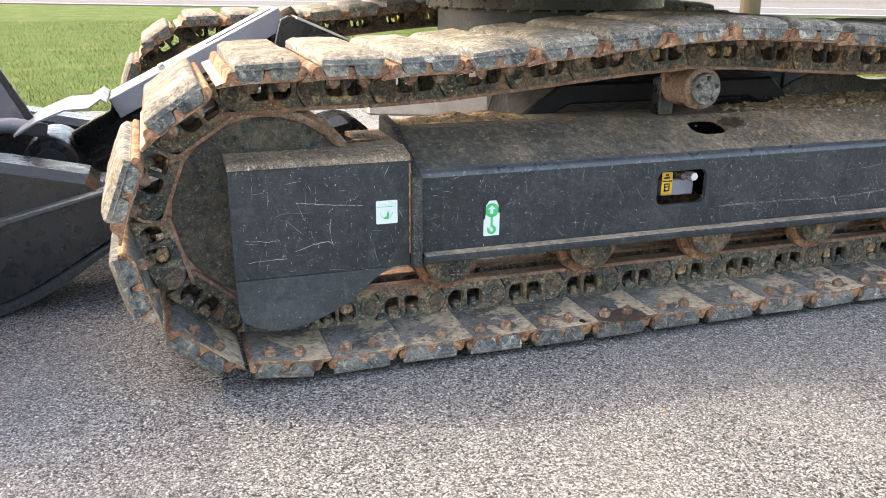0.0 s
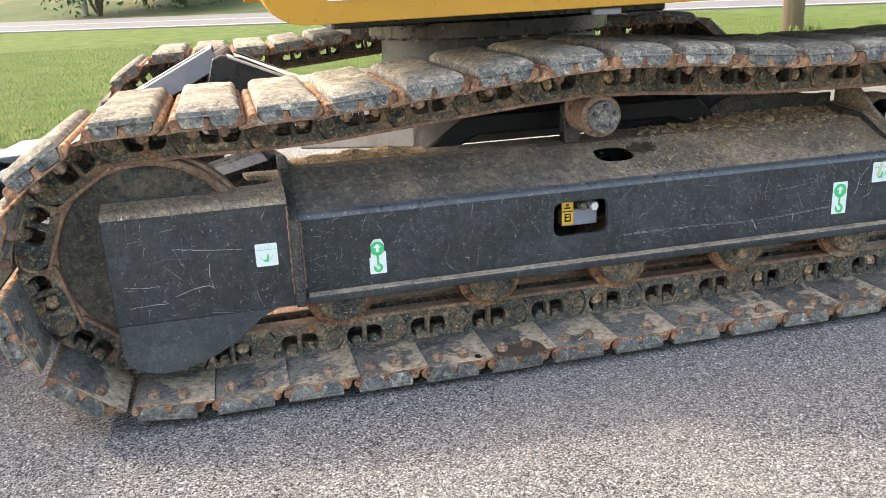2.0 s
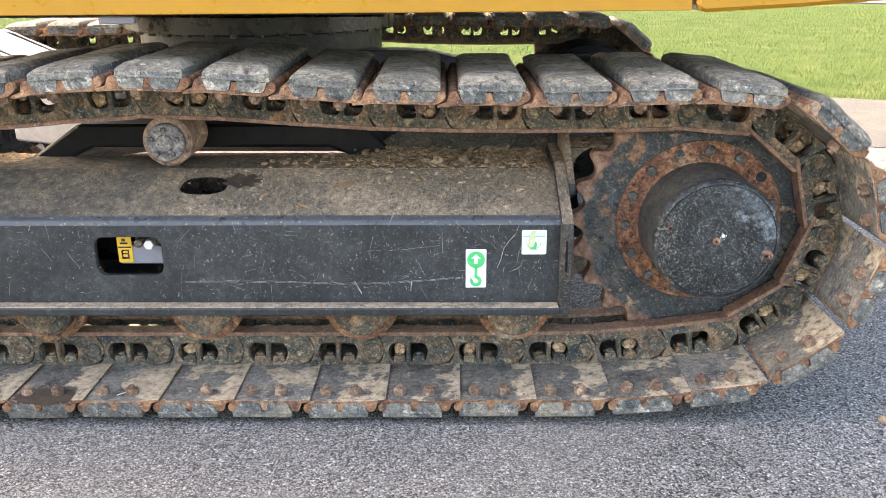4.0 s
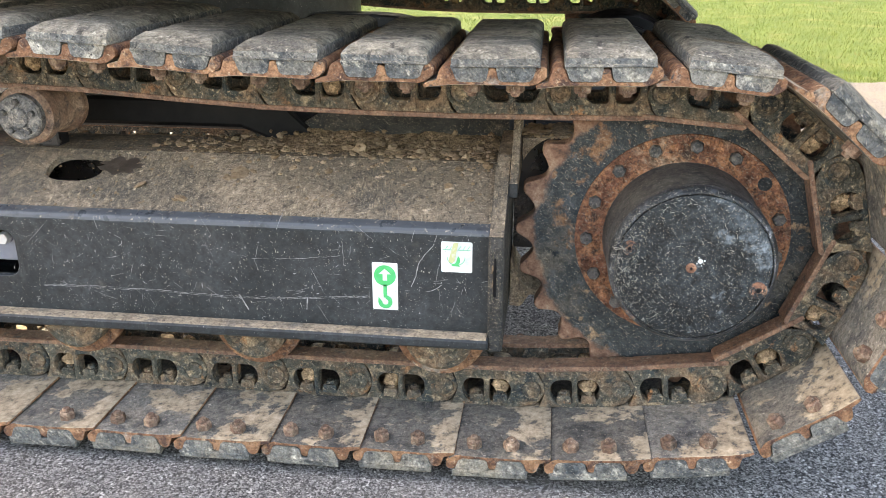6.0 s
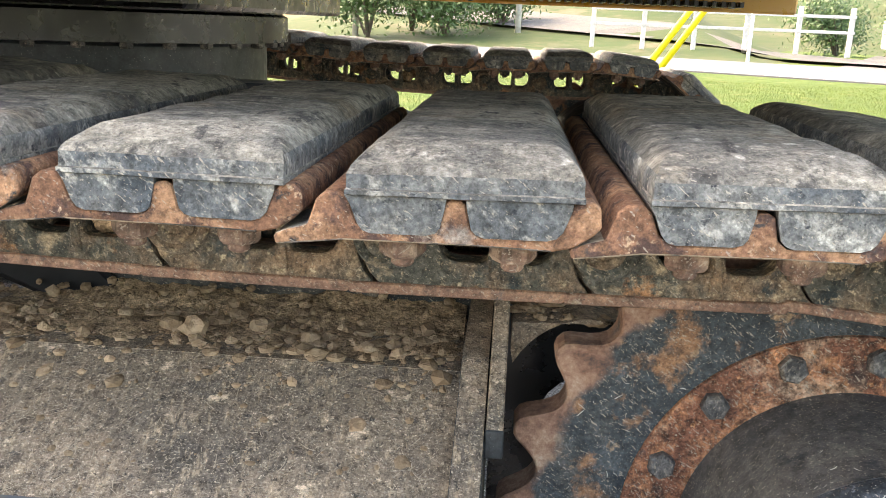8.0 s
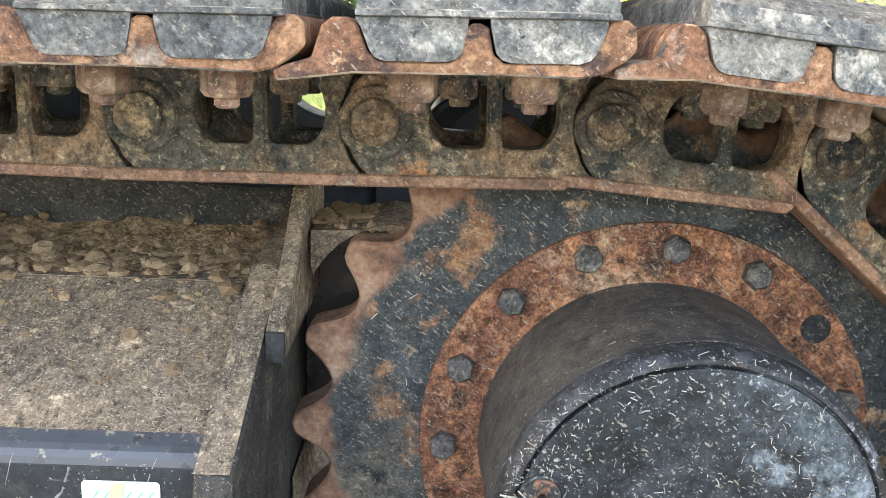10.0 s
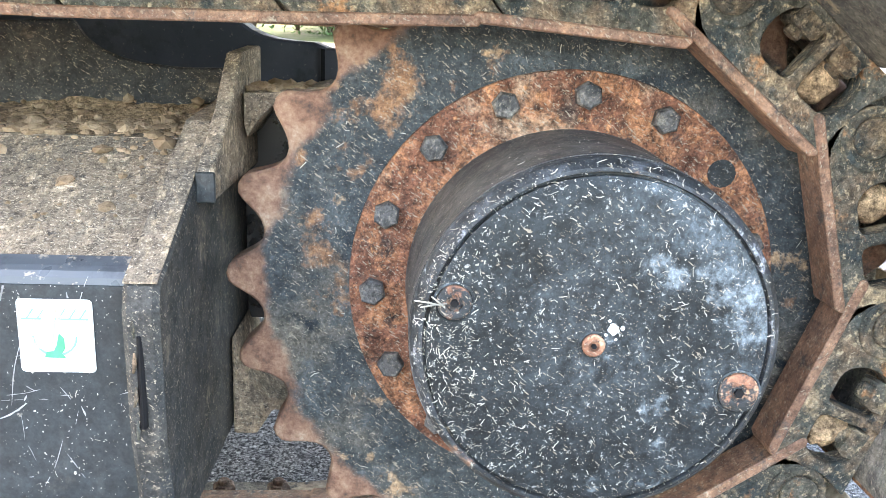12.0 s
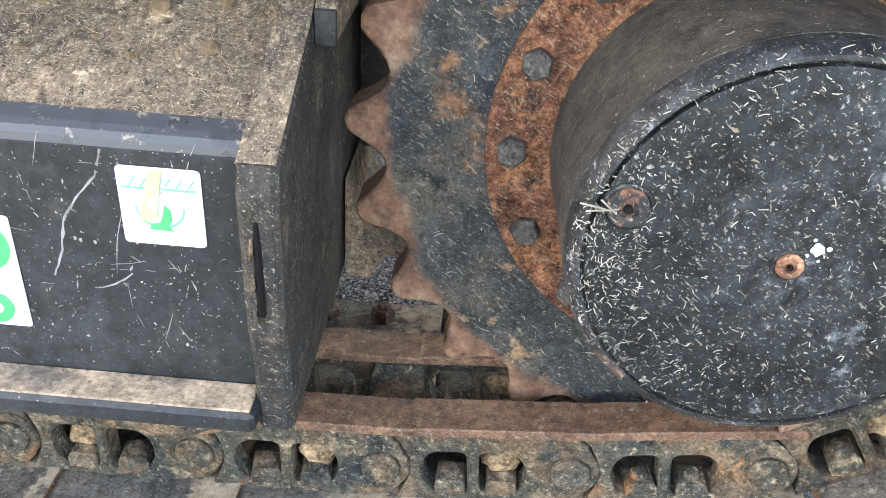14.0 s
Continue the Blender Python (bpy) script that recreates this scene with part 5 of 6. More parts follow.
def tie_decal(x0, z0, x1, z1, y, worn):
    d = part("tie_down_decal", flat(rounded(x0, z0, x1, z1, 0.003, 3), y), M_WHITE, frame_thing, "white square decal with faded green tie-down sign")
    w, h = x1 - x0, z1 - z0
    part("green_line", flat([(x0 + 0.05 * w, z1 - 0.28 * h), (x1 - 0.06 * w, z1 - 0.28 * h), (x1 - 0.06 * w, z1 - 0.255 * h), (x0 + 0.05 * w, z1 - 0.255 * h)], y - 0.0005), M_PALE_GREEN, d)
    for k in range(6):
        x = x0 + (0.12 + 0.14 * k) * w
        part("green_tick", flat([(x, z1 - 0.26 * h), (x + 0.022 * w, z1 - 0.26 * h), (x + 0.11 * w, z1 - 0.13 * h), (x + 0.088 * w, z1 - 0.13 * h)], y - 0.0005), M_PALE_GREEN, d)
    cx, cz = x0 + 0.48 * w, z0 + 0.40 * h
    loop = [(cx + 0.30 * w * math.cos(radians(a)), cz + 0.10 * h + 0.28 * h * math.sin(radians(a))) for a in range(0, -181, -15)]
    loop += [(cx - 0.275 * w * math.cos(radians(a)), cz + 0.10 * h + 0.250 * h * math.sin(radians(a))) for a in range(0, -181, -15)]
    part("green_loop", flat(loop, y - 0.0005), M_PALE_GREEN, d)
    body = [(cx + 0.02 * w, cz - 0.02 * h), (cx + 0.06 * w, cz + 0.14 * h), (cx + 0.12 * w, cz + 0.08 * h), (cx + 0.13 * w, cz - 0.06 * h), (cx + 0.08 * w, cz - 0.14 * h), (cx + 0.14 * w, cz - 0.20 * h), (cx - 0.15 * w, cz - 0.19 * h), (cx - 0.12 * w, cz - 0.12 * h), (cx - 0.02 * w, cz - 0.10 * h)]
    part("green_shackle", flat(body, y - 0.001), M_GREEN, d)
    if worn:
        part("mud_smear", flat([(x0 + 0.36 * w, z0 + 0.30 * h), (x0 + 0.44 * w, z0 + 0.38 * h), (x0 + 0.50 * w, z0 + 0.72 * h), (x0 + 0.56 * w, z1 - 0.02 * h), (x0 + 0.40 * w, z1 - 0.04 * h), (x0 + 0.30 * w, z0 + 0.62 * h), (x0 + 0.24 * w, z0 + 0.36 * h)], y - 0.0016), M_SMEAR, d)


lift_decal(-0.447, 0.262, -0.409, 0.343, True)
lift_decal(0.748, 0.270, 0.790, 0.353, False)
tie_decal(0.861, 0.342, 0.911, 0.394, -0.0006, True)
tie_decal(-0.694, 0.312, -0.647, 0.363, -0.0046, False)

valve = thing("track_tensioner_valve", (0.079, 0.037, 0.339), "grey grease valve block with yellow label behind the service window", "valve")
part("block", box((-0.050, 0.0, -0.030), (0.040, 0.03, 0.010), 0.002), M_GREY, valve, "grey valve block")
part("upper_block", box((-0.018, 0.006, 0.010), (0.048, 0.03, 0.036), 0.002), M_BLACK_CLEAN, valve)
vl = part("yellow_label", box((-0.052, -0.003, -0.026), (-0.022, -0.001, 0.030), 0.0005), M_LABEL, valve, "yellow label with dark symbol bars")
for z0, z1, x0, x1 in ((0.006, 0.009, -0.050, -0.024), (0.014, 0.018, -0.046, -0.030), (0.020, 0.026, -0.042, -0.034), (-0.018, -0.014, -0.044, -0.030), (-0.008, -0.005, -0.044, -0.030), (-0.001, 0.002, -0.044, -0.030), (-0.018, 0.002, -0.045, -0.042), (-0.018, 0.002, -0.032, -0.029)):
    part("dark_bar", box((x0, -0.0036, z0), (x1, -0.0031, z1)), M_BLACK_CLEAN, vl)
part("grease_nipple", lathe([(0.010, -0.028), (0.011, -0.026), (0.011, -0.012), (0.008, -0.010), (0.008, 0.012)], (0.022, 0, 0.020), 6, smooth=False), M_BARE, valve, "bright hexagonal grease nipple")
part("dark_nipple", lathe([(0.007, -0.020), (0.009, -0.018), (0.009, 0.01)], (-0.003, 0, 0.020), 12), M_LINK, valve)


def scratches(parent, x0, z0, x1, z1, y, count, seed, label, mat=M_SCRATCH):
    rnd = random.Random(seed)
    bm = bmesh.new()
    for _ in range(count):
        p = Vector((rnd.uniform(x0, x1), rnd.uniform(z0, z1)))
        a = rnd.choice((rnd.gauss(0.1, 0.25), rnd.gauss(-0.9, 0.5), rnd.gauss(1.5, 0.3), rnd.uniform(0, 3.14)))
        ln = rnd.choice((0.003, 0.004, 0.006, 0.010, 0.016, 0.035)) * rnd.uniform(0.6, 1.6)
        w = rnd.uniform(0.0002, 0.0005) * (1.5 if ln < 0.010 else 0.8)
        bend, n, last = rnd.gauss(0, 0.06), 5, None
        for k in range(n + 1):
            d, nrm = Vector((math.cos(a), math.sin(a))), Vector((-math.sin(a), math.cos(a)))
            ww = w * (0.3 + 0.7 * math.sin(math.pi * k / n)) * rnd.uniform(0.6, 1.3)
            pair = [bm.verts.new((q.x, y, q.y)) for q in (p + nrm * ww, p - nrm * ww)]
            if last and rnd.random() < 0.9:
                bm.faces.new((last[0], last[1], pair[1], pair[0]))
            last = pair
            p = p + d * (ln / n)
            a += bend / n + rnd.gauss(0, 0.05)
    ob = part("scratch", bm, mat, parent, label)
    ob["kind"] = "stuff"
    return ob


guard_part = [o for o in frame_thing.children if o.name.startswith("idler_guard")][0]
side_part = [o for o in frame_thing.children if o.name.startswith("side_plate")][0]
scratches(side_part, -0.58, 0.245, -0.03, 0.40, -0.0003, 110, 1, "pale bare scratches in black paint")
scratches(side_part, 0.15, 0.245, 0.93, 0.40, -0.0003, 210, 2, "pale bare scratches in black paint")
scratches(guard_part, -0.98, 0.216, -0.63, 0.44, -0.0043, 100, 3, "pale bare scratches in black paint")
def scrape(points, w, label, y=-0.0004, owner=side_part):
    """A ragged scrape through the points given on the plate."""
    b, before = bmesh.new(), None
    for i in range(len(points) - 1):
        p, q = Vector(points[i]), Vector(points[i + 1])
        n = max(2, round((q - p).length / 0.004))
        side = Vector((p.y - q.y, q.x - p.x)).normalized()
        for k in range(n + (i == len(points) - 2)):
            c = p.lerp(q, k / n)
            c = c + side * 0.0018 * noise.noise(Vector((c.x * 90, c.y * 90, 3)))
            ww = w * (0.35 + 1.1 * abs(noise.noise(Vector((c.x * 150, c.y * 150, 9)))))
            two = [b.verts.new((c.x + side.x * s * ww, y, c.y + side.y * s * ww)) for s in (1, -1)]
            if before and noise.noise(Vector((c.x * 200, c.y * 200, 5))) > -0.42:
                b.faces.new((before[0], before[1], two[1], two[0]))
            before = two
    return part("scrape", b, M_SCRATCH, owner, label)


LONG = [(0.17, 0.2835), (0.26, 0.2855), (0.385, 0.2835), (0.494, 0.2795), (0.571, 0.2805), (0.647, 0.285), (0.745, 0.293)]
for dz, wide in ((0.0, 0.0005), (-0.0024, 0.0004)):
    scrape([(x, z + dz) for x, z in LONG], wide, "long wavering scrape low on the side plate")
scrape([(0.853, 0.403), (0.848, 0.385), (0.832, 0.366), (0.824, 0.352), (0.820, 0.332), (0.812, 0.312)], 0.0011, "broken zig-zag scrape")
scrape([(0.862, 0.318), (0.850, 0.309), (0.838, 0.305)], 0.0010, "short scrape")
scrape([(0.534, 0.256), (0.526, 0.272), (0.520, 0.284)], 0.0022, "pale smeared scuff")
scrape([(0.635, 0.262), (0.637, 0.284)], 0.0016, "pale smeared scuff")
scrape([(0.547, 0.350), (0.62, 0.352), (0.70, 0.362)], 0.0005, "thin straight scratch")
scrape([(0.700, 0.384), (0.701, 0.345)], 0.0006, "thin upright scratch")
scrape([(0.560, 0.380), (0.552, 0.345), (0.556, 0.330)], 0.0006, "thin upright scratch")
scrape([(-0.862, 0.372), (-0.79, 0.362), (-0.722, 0.356)], 0.0012, "long pale scratch", -0.0046, guard_part)
scrape([(-0.868, 0.268), (-0.83, 0.280), (-0.798, 0.284), (-0.788, 0.276)], 0.0014, "hooked pale scratch", -0.0046, guard_part)
scrape([(-0.792, 0.332), (-0.794, 0.300), (-0.788, 0.274)], 0.0012, "upright pale scratch", -0.0046, guard_part)
scrape([(-0.965, 0.252), (-0.92, 0.255), (-0.885, 0.254)], 0.0010, "flat pale scratch", -0.0046, guard_part)
scrape([(-0.97, 0.300), (-0.92, 0.294), (-0.90, 0.296)], 0.0009, "flat pale scratch", -0.0046, guard_part)


def specks(owner, x0, z0, x1, z1, y, count, seed):
    """Tiny chips and spots of dry mud on upright paint."""
    rnd = random.Random(seed)
    b = bmesh.new()
    for _ in range(count):
        x, z, r = rnd.uniform(x0, x1), rnd.uniform(z0, z1), 0.0003 + 0.0011 * rnd.random() ** 4
        a0, st = rnd.uniform(0, 6), rnd.uniform(1.0, 2.2)
        b.faces.new([b.verts.new((x + r * math.cos(a0 + k * 1.2566) * rnd.uniform(0.6, 1.2), y, z + st * r * math.sin(a0 + k * 1.2566) * rnd.uniform(0.6, 1.2))) for k in range(5)])
    ob = part("mud_speck", b, M_SPECK, owner, "tiny pale specks of dry mud")
    ob["kind"] = "stuff"


M_SPECK = material("pale_specks", (0.40, 0.385, 0.34), [((0.20, 0.19, 0.165), 60, 0.42, 0.58)], rough=0.85, bump=0)
specks(side_part, 0.14, 0.24, 0.935, 0.403, -0.00035, 520, 61)
specks(side_part, -0.59, 0.24, -0.01, 0.403, -0.00035, 260, 62)
specks(guard_part, -0.985, 0.216, -0.622, 0.445, -0.00445, 260, 63)


# ---- loose soil, clods, grass clippings ----
def slope_z(y):
    return 0.4195 + (y - 0.018) * (0.482 - 0.4195) / 0.142 if y < 0.16 else 0.4825


def crumbs(name, count, place, size, seed, label, mat):
    rnd = random.Random(seed)
    bm = bmesh.new()
    for _ in range(count):
        c = Vector(place(rnd))
        r = size(rnd)
        made = bmesh.ops.create_icosphere(bm, subdivisions=1, radius=r)["verts"]
        sq = Vector((rnd.uniform(0.8, 1.3), rnd.uniform(0.8, 1.3), rnd.uniform(0.5, 0.9)))
        for v in made:
            k = 1 + 0.4 * noise.noise(v.co * (1.4 / r) + c * 91)
            v.co = Vector((v.co.x * sq.x * k, v.co.y * sq.y * k, v.co.z * sq.z * k)) + c
    return solid(name, bm, mat, label, "soil", kind="stuff")


def on_ridge(rnd):
    x = 0.30 + 0.63 * rnd.random() ** 0.7
    y = rnd.gauss(0.215, 0.045)
    y = min(max(y, 0.06), 0.298)
    return (x, y, slope_z(y) + 0.001)


def on_slope(rnd):
    x, y = rnd.uniform(-0.58, 0.93), rnd.uniform(0.02, 0.28)
    return (x, y, slope_z(y))


crumbs("soil_crumbs", 520, on_ridge, lambda r: 0.0012 + 0.0062 * r.random() ** 4.5, 11, "dry brown soil crumbs on the frame's ridge", M_CLOD)
crumbs("mud_specks", 1100, on_slope, lambda r: 0.0006 + 0.0034 * r.random() ** 4, 12, "small specks of dried mud on the sloped plate", M_CLOD)
crumbs("guard_soil", 120, lambda r: (r.uniform(0.98, 1.09), r.uniform(0.195, 0.295), 0.521), lambda r: 0.002 + 0.007 * r.random() ** 2.5, 13, "soil crumbs on the motor guard", M_CLOD)

crumbs("soil_lumps", 150, on_ridge, lambda r: 0.003 + 0.0065 * r.random() ** 2, 15, "lumps of dry brown soil along the ridge", M_CLOD)

# flat cakes of dried mud and larger clods
for k, (x, y, r, fl) in enumerate(((0.495, 0.113, 0.017, 0.22), (0.478, 0.100, 0.008, 0.3), (0.520, 0.118, 0.007, 0.3), (0.415, 0.046, 0.012, 0.35), (0.405, 0.043, 0.006, 0.5), (-0.154, 0.134, 0.010, 0.25), (-0.40, 0.11, 0.008, 0.25), (0.33, 0.075, 0.011, 0.25),
                                    (0.585, 0.130, 0.008, 0.25), (0.665, 0.215, 0.011, 0.8), (0.690, 0.205, 0.013, 0.9), (0.745, 0.225, 0.011, 0.7), (0.800, 0.200, 0.009, 0.8), (0.850, 0.190, 0.009, 0.6), (0.610, 0.235, 0.008, 0.7), (0.90, 0.245, 0.010, 0.7), (0.72, 0.16, 0.007, 0.5), (0.86, 0.10, 0.008, 0.3), (0.90, 0.07, 0.006, 0.3))):
    bm = rock(r, k + 1, fl, 2)
    ob = solid("mud_clod", bm, M_CLOD, "dried cake of tan mud on the sloped plate" if fl < 0.5 else "crumbly tan soil clod on the frame's ridge", "clod", "mud clods")
    tilt = 23.7 if y < 0.16 else 0
    ob.matrix_basis = pose(x, y, slope_z(y) + r * fl * (0.35 if fl < 0.5 else 0.5), tilt, 0, 40 * k)

# bed of soil along the ridge
bm = bmesh.new()
nx, ny = 130, 26
g = []
for j in range(ny + 1):
    row = []
    for i in range(nx + 1):
        u, v = i / nx, j / ny
        x, y = 0.22 + 0.715 * u, 0.150 + 0.152 * v
        h = 0.0045 * min(1, u * 3) * math.sin(math.pi * min(1.0, v * 1.1)) ** 1.2 * (0.6 + 0.8 * noise.noise(Vector((x * 14, y * 20, 4)))) + 0.0022 * noise.noise(Vector((x * 70, y * 70, 1))) + 0.0015 * noise.noise(Vector((x * 190, y * 190, 2)))
        row.append(bm.verts.new((x, y, slope_z(y) - 0.0015 + max(-0.004, h))))
    g.append(row)
for j in range(ny):
    for i in range(nx):
        bm.faces.new((g[j][i], g[j][i + 1], g[j + 1][i + 1], g[j + 1][i]))
solid("soil_bed", finish(bm, smooth=True), M_DIRT, "brown soil settled along the beam's ridge", "soil", kind="stuff")

# bank of soil against the inner plate
bm = bmesh.new()
nx, ny = 110, 16
g = []
for j in range(ny + 1):
    row = []
    for i in range(nx + 1):
        u, v = i / nx, j / ny
        x, y = 0.46 + 0.475 * u, 0.225 + 0.070 * v
        h = 0.020 * v ** 1.2 * min(1.0, 4 * u) * (0.85 + 0.35 * noise.noise(Vector((x * 13, 3, 4)))) + 0.0035 * noise.noise(Vector((x * 60, y * 60, 5))) * v + 0.0022 * noise.noise(Vector((x * 170, y * 170, 2)))
        row.append(bm.verts.new((x, y, 0.4815 + max(-0.002, h))))
    g.append(row)
for j in range(ny):
    for i in range(nx):
        bm.faces.new((g[j][i], g[j][i + 1], g[j + 1][i + 1], g[j + 1][i]))
solid("soil_bank", finish(bm, smooth=True), M_DIRT, "bank of brown soil against the inner plate", "soil", kind="stuff")


def on_bank(rnd):
    v = rnd.random()
    return (rnd.uniform(0.50, 0.93), 0.225 + 0.066 * v, 0.484 + 0.018 * v ** 1.2)


crumbs("bank_lumps", 170, on_bank, lambda r: 0.0015 + 0.0065 * r.random() ** 3, 16, "crumbly soil lumps on the bank", M_CLOD)

# sunlit heap of soil on the inner ridge
bm = bmesh.new()
nx, ny = 40, 12
g = []
for j in range(ny + 1):
    row = []
    for i in range(nx + 1):
        u, v = i / nx, j / ny
        x, y = -0.585 + 0.34 * u, 0.215 + 0.10 * v
        h = 0.034 * math.sin(math.pi * u) ** 0.7 * math.sin(math.pi * v) * (0.75 + 0.6 * noise.noise(Vector((x * 22, y * 22, 0)))) + 0.004 * noise.noise(Vector((x * 90, y * 90, 1)))
        row.append(bm.verts.new((x, y, 0.4815 + max(0.0, 0.6 * h))))
    g.append(row)
for j in range(ny):
    for i in range(nx):
        bm.faces.new((g[j][i], g[j][i + 1], g[j + 1][i + 1], g[j + 1][i]))
solid("soil_heap", finish(bm, smooth=True), M_DIRT, "sandy heap of dry soil on the track frame", "soil", kind="stuff")


def straw(name, count, place, seed, label, long=1.0, mat=M_STRAW):
    """Short grass clippings lying on a surface; place gives a point and the surface's normal."""
    rnd = random.Random(seed)
    bm = bmesh.new()
    for _ in range(count):
        p, n = place(rnd)
        p, n = Vector(p), Vector(n).normalized()
        t = n.orthogonal().normalized()
        t.rotate(Matrix.Rotation(rnd.uniform(0, math.tau), 3, n))
        b = n.cross(t)
        ln, w = long * rnd.choice((0.0004, 0.0005, 0.0008, 0.0012, 0.0019, 0.0036)) * rnd.uniform(0.5, 1.3), rnd.uniform(0.00014, 0.00037)
        curve = rnd.gauss(0, 0.16) * ln
        last = None
        for k in (-1, 0, 1):
            c = p + t * (ln * k) + b * (curve * k * k) + n * (0.0004 + 0.0006 * abs(k) * rnd.random())
            ring = [bm.verts.new(c + b * w), bm.verts.new(c - b * w), bm.verts.new(c + n * w * 0.8)]
            if last:
                for q in range(3):
                    bm.faces.new((last[q], last[(q + 1) % 3], ring[(q + 1) % 3], ring[q]))
            last = ring
    return solid(name, bm, mat, label, "grass clippings", kind="stuff")


def on_hub(rnd):
    r, a = 0.124 * rnd.random() ** 0.5, rnd.uniform(0, math.tau)
    if rnd.random() < 0.35:
        a = rnd.gauss(3.2, 0.5)
        r = rnd.uniform(0.085, 0.124)
    return (SPROCKET[0] + r * math.cos(a), HUB_Y - (0.1425 if r < 0.113 else 0.1395), SPROCKET[1] + r * math.sin(a)), (0, -1, 0)


def on_hub_rim(rnd):
    a = rnd.uniform(0.1, math.pi)
    return (SPROCKET[0] + 0.1275 * math.cos(a), HUB_Y - rnd.uniform(0.05, 0.132), SPROCKET[1] + 0.1275 * math.sin(a)), (math.cos(a), 0, math.sin(a))


def on_web(rnd):
    a, r = rnd.uniform(0, math.tau), rnd.uniform(0.180, 0.235)
    return (SPROCKET[0] + r * math.cos(a), SPROCKET_Y - 0.0238, SPROCKET[1] + r * math.sin(a)), (0, -1, 0)


def on_face(rnd):
    return (rnd.uniform(0.1, 0.93) if rnd.random() < 0.8 else rnd.uniform(-0.58, 0.1), -0.0004, 0.24 + 0.165 * rnd.random()), (0, -1, 0)


def on_incline(rnd):
    y = 0.018 + 0.13 * rnd.random() ** 1.5
    return (rnd.uniform(0.35, 0.93), y, slope_z(y) + 0.0005), (0, -0.40, 0.91)


straw("hub_clippings", 1700, on_hub, 21, "pale grass clippings stuck to the black hub", 0.62)
straw("hub_rim_clippings", 130, on_hub_rim, 22, "pale grass clippings on the hub's rim", 0.6)
def on_hub_edge(rnd):
    a = rnd.uniform(0.6, 3.6)
    r = rnd.uniform(0.1195, 0.1262)
    return (SPROCKET[0] + r * math.cos(a), HUB_Y - 0.1375, SPROCKET[1] + r * math.sin(a)), (0.5 * math.cos(a), -0.8, 0.5 * math.sin(a))


bm = bmesh.new()
for k, (x0, z0, x1, z1) in enumerate(((-0.124, 0.031, -0.104, 0.028), (-0.120, 0.0265, -0.103, 0.030), (-0.113, 0.034, -0.104, 0.027))):
    add_tube(bm, [(SPROCKET[0] + x0, HUB_Y - 0.1445, SPROCKET[1] + z0), (SPROCKET[0] + (x0 + x1) / 2, HUB_Y - 0.147 - 0.0005 * k, SPROCKET[1] + (z0 + z1) / 2 + 0.001), (SPROCKET[0] + x1, HUB_Y - 0.1465, SPROCKET[1] + z1)], [0.0005, 0.0007, 0.0004], 5)
solid("straw_tuft", finish(bm), M_STRAW, "tuft of pale straw caught at the hub's plug", "straw", kind="stuff")
straw("hub_edge_clippings", 120, on_hub_edge, 27, "tufts of pale clippings along the hub's edge", 0.75)
straw("sprocket_clippings", 260, on_web, 23, "pale grass clippings on the sprocket web", 0.9)
straw("side_clippings", 420, on_face, 24, "pale grass clippings stuck to the side plate", 0.8)
straw("slope_clippings", 1500, on_incline, 25, "dry grass clippings on the sloped plate", 1.6, M_FUZZ)

# bright bird lime on the hub
bm = rock(0.0036, 3, 0.22, 3)
for dx, dz, r in ((0.006, 0.001, 0.0018), (-0.005, -0.004, 0.0014), (0.002, -0.007, 0.0011), (-0.003, 0.006, 0.0013)):
    made = bmesh.ops.create_icosphere(bm, subdivisions=1, radius=r)["verts"]
    for v in made:
        v.co = Vector((v.co.x + dx, v.co.y + dz, v.co.z * 0.35))
ob = solid("white_splash", bm, M_WHITE, "small white splash on the black hub cover", "splash")
ob.matrix_basis = Matrix.Translation((1.259, HUB_Y - 0.1428, 0.387)) @ FACE_OUT

# oily stain, a dark disc for an empty bolt hole's shade, and a straw on the shoes lying on the ground
rim = []
for k in range(44):
    a = math.tau * k / 44
    rr = 1 + 0.30 * noise.noise(Vector((2.2 * math.cos(a), 2.2 * math.sin(a), 7.0))) + 0.25 * noise.noise(Vector((7.0 * math.cos(a), 7.0 * math.sin(a), 1.0)))
    rim.append((-0.118 + 0.063 * rr * math.cos(a), -0.071 + 0.036 * rr * math.sin(a)))
solid("oil_stain", plate(rim, [], 0.0568, 0.0578, XY), M_STAIN, "wet red-brown oil stain on a track shoe", "stain", kind="stuff")
solid("bolt_hole", plate(disc(-0.220, -0.073, 0.011, 20), [], 0.0568, 0.0576, XY), M_LEG, "flat dark disc for the empty bolt hole in a track shoe", "bolt hole", kind="stuff")
solid("straw_stalk", tube([(0.028, -0.070, 0.0590), (0.050, -0.053, 0.0605), (0.073, -0.042, 0.0600)], 0.0011, 6), M_STRAW, "single pale straw lying on a track shoe", "straw", kind="stuff")

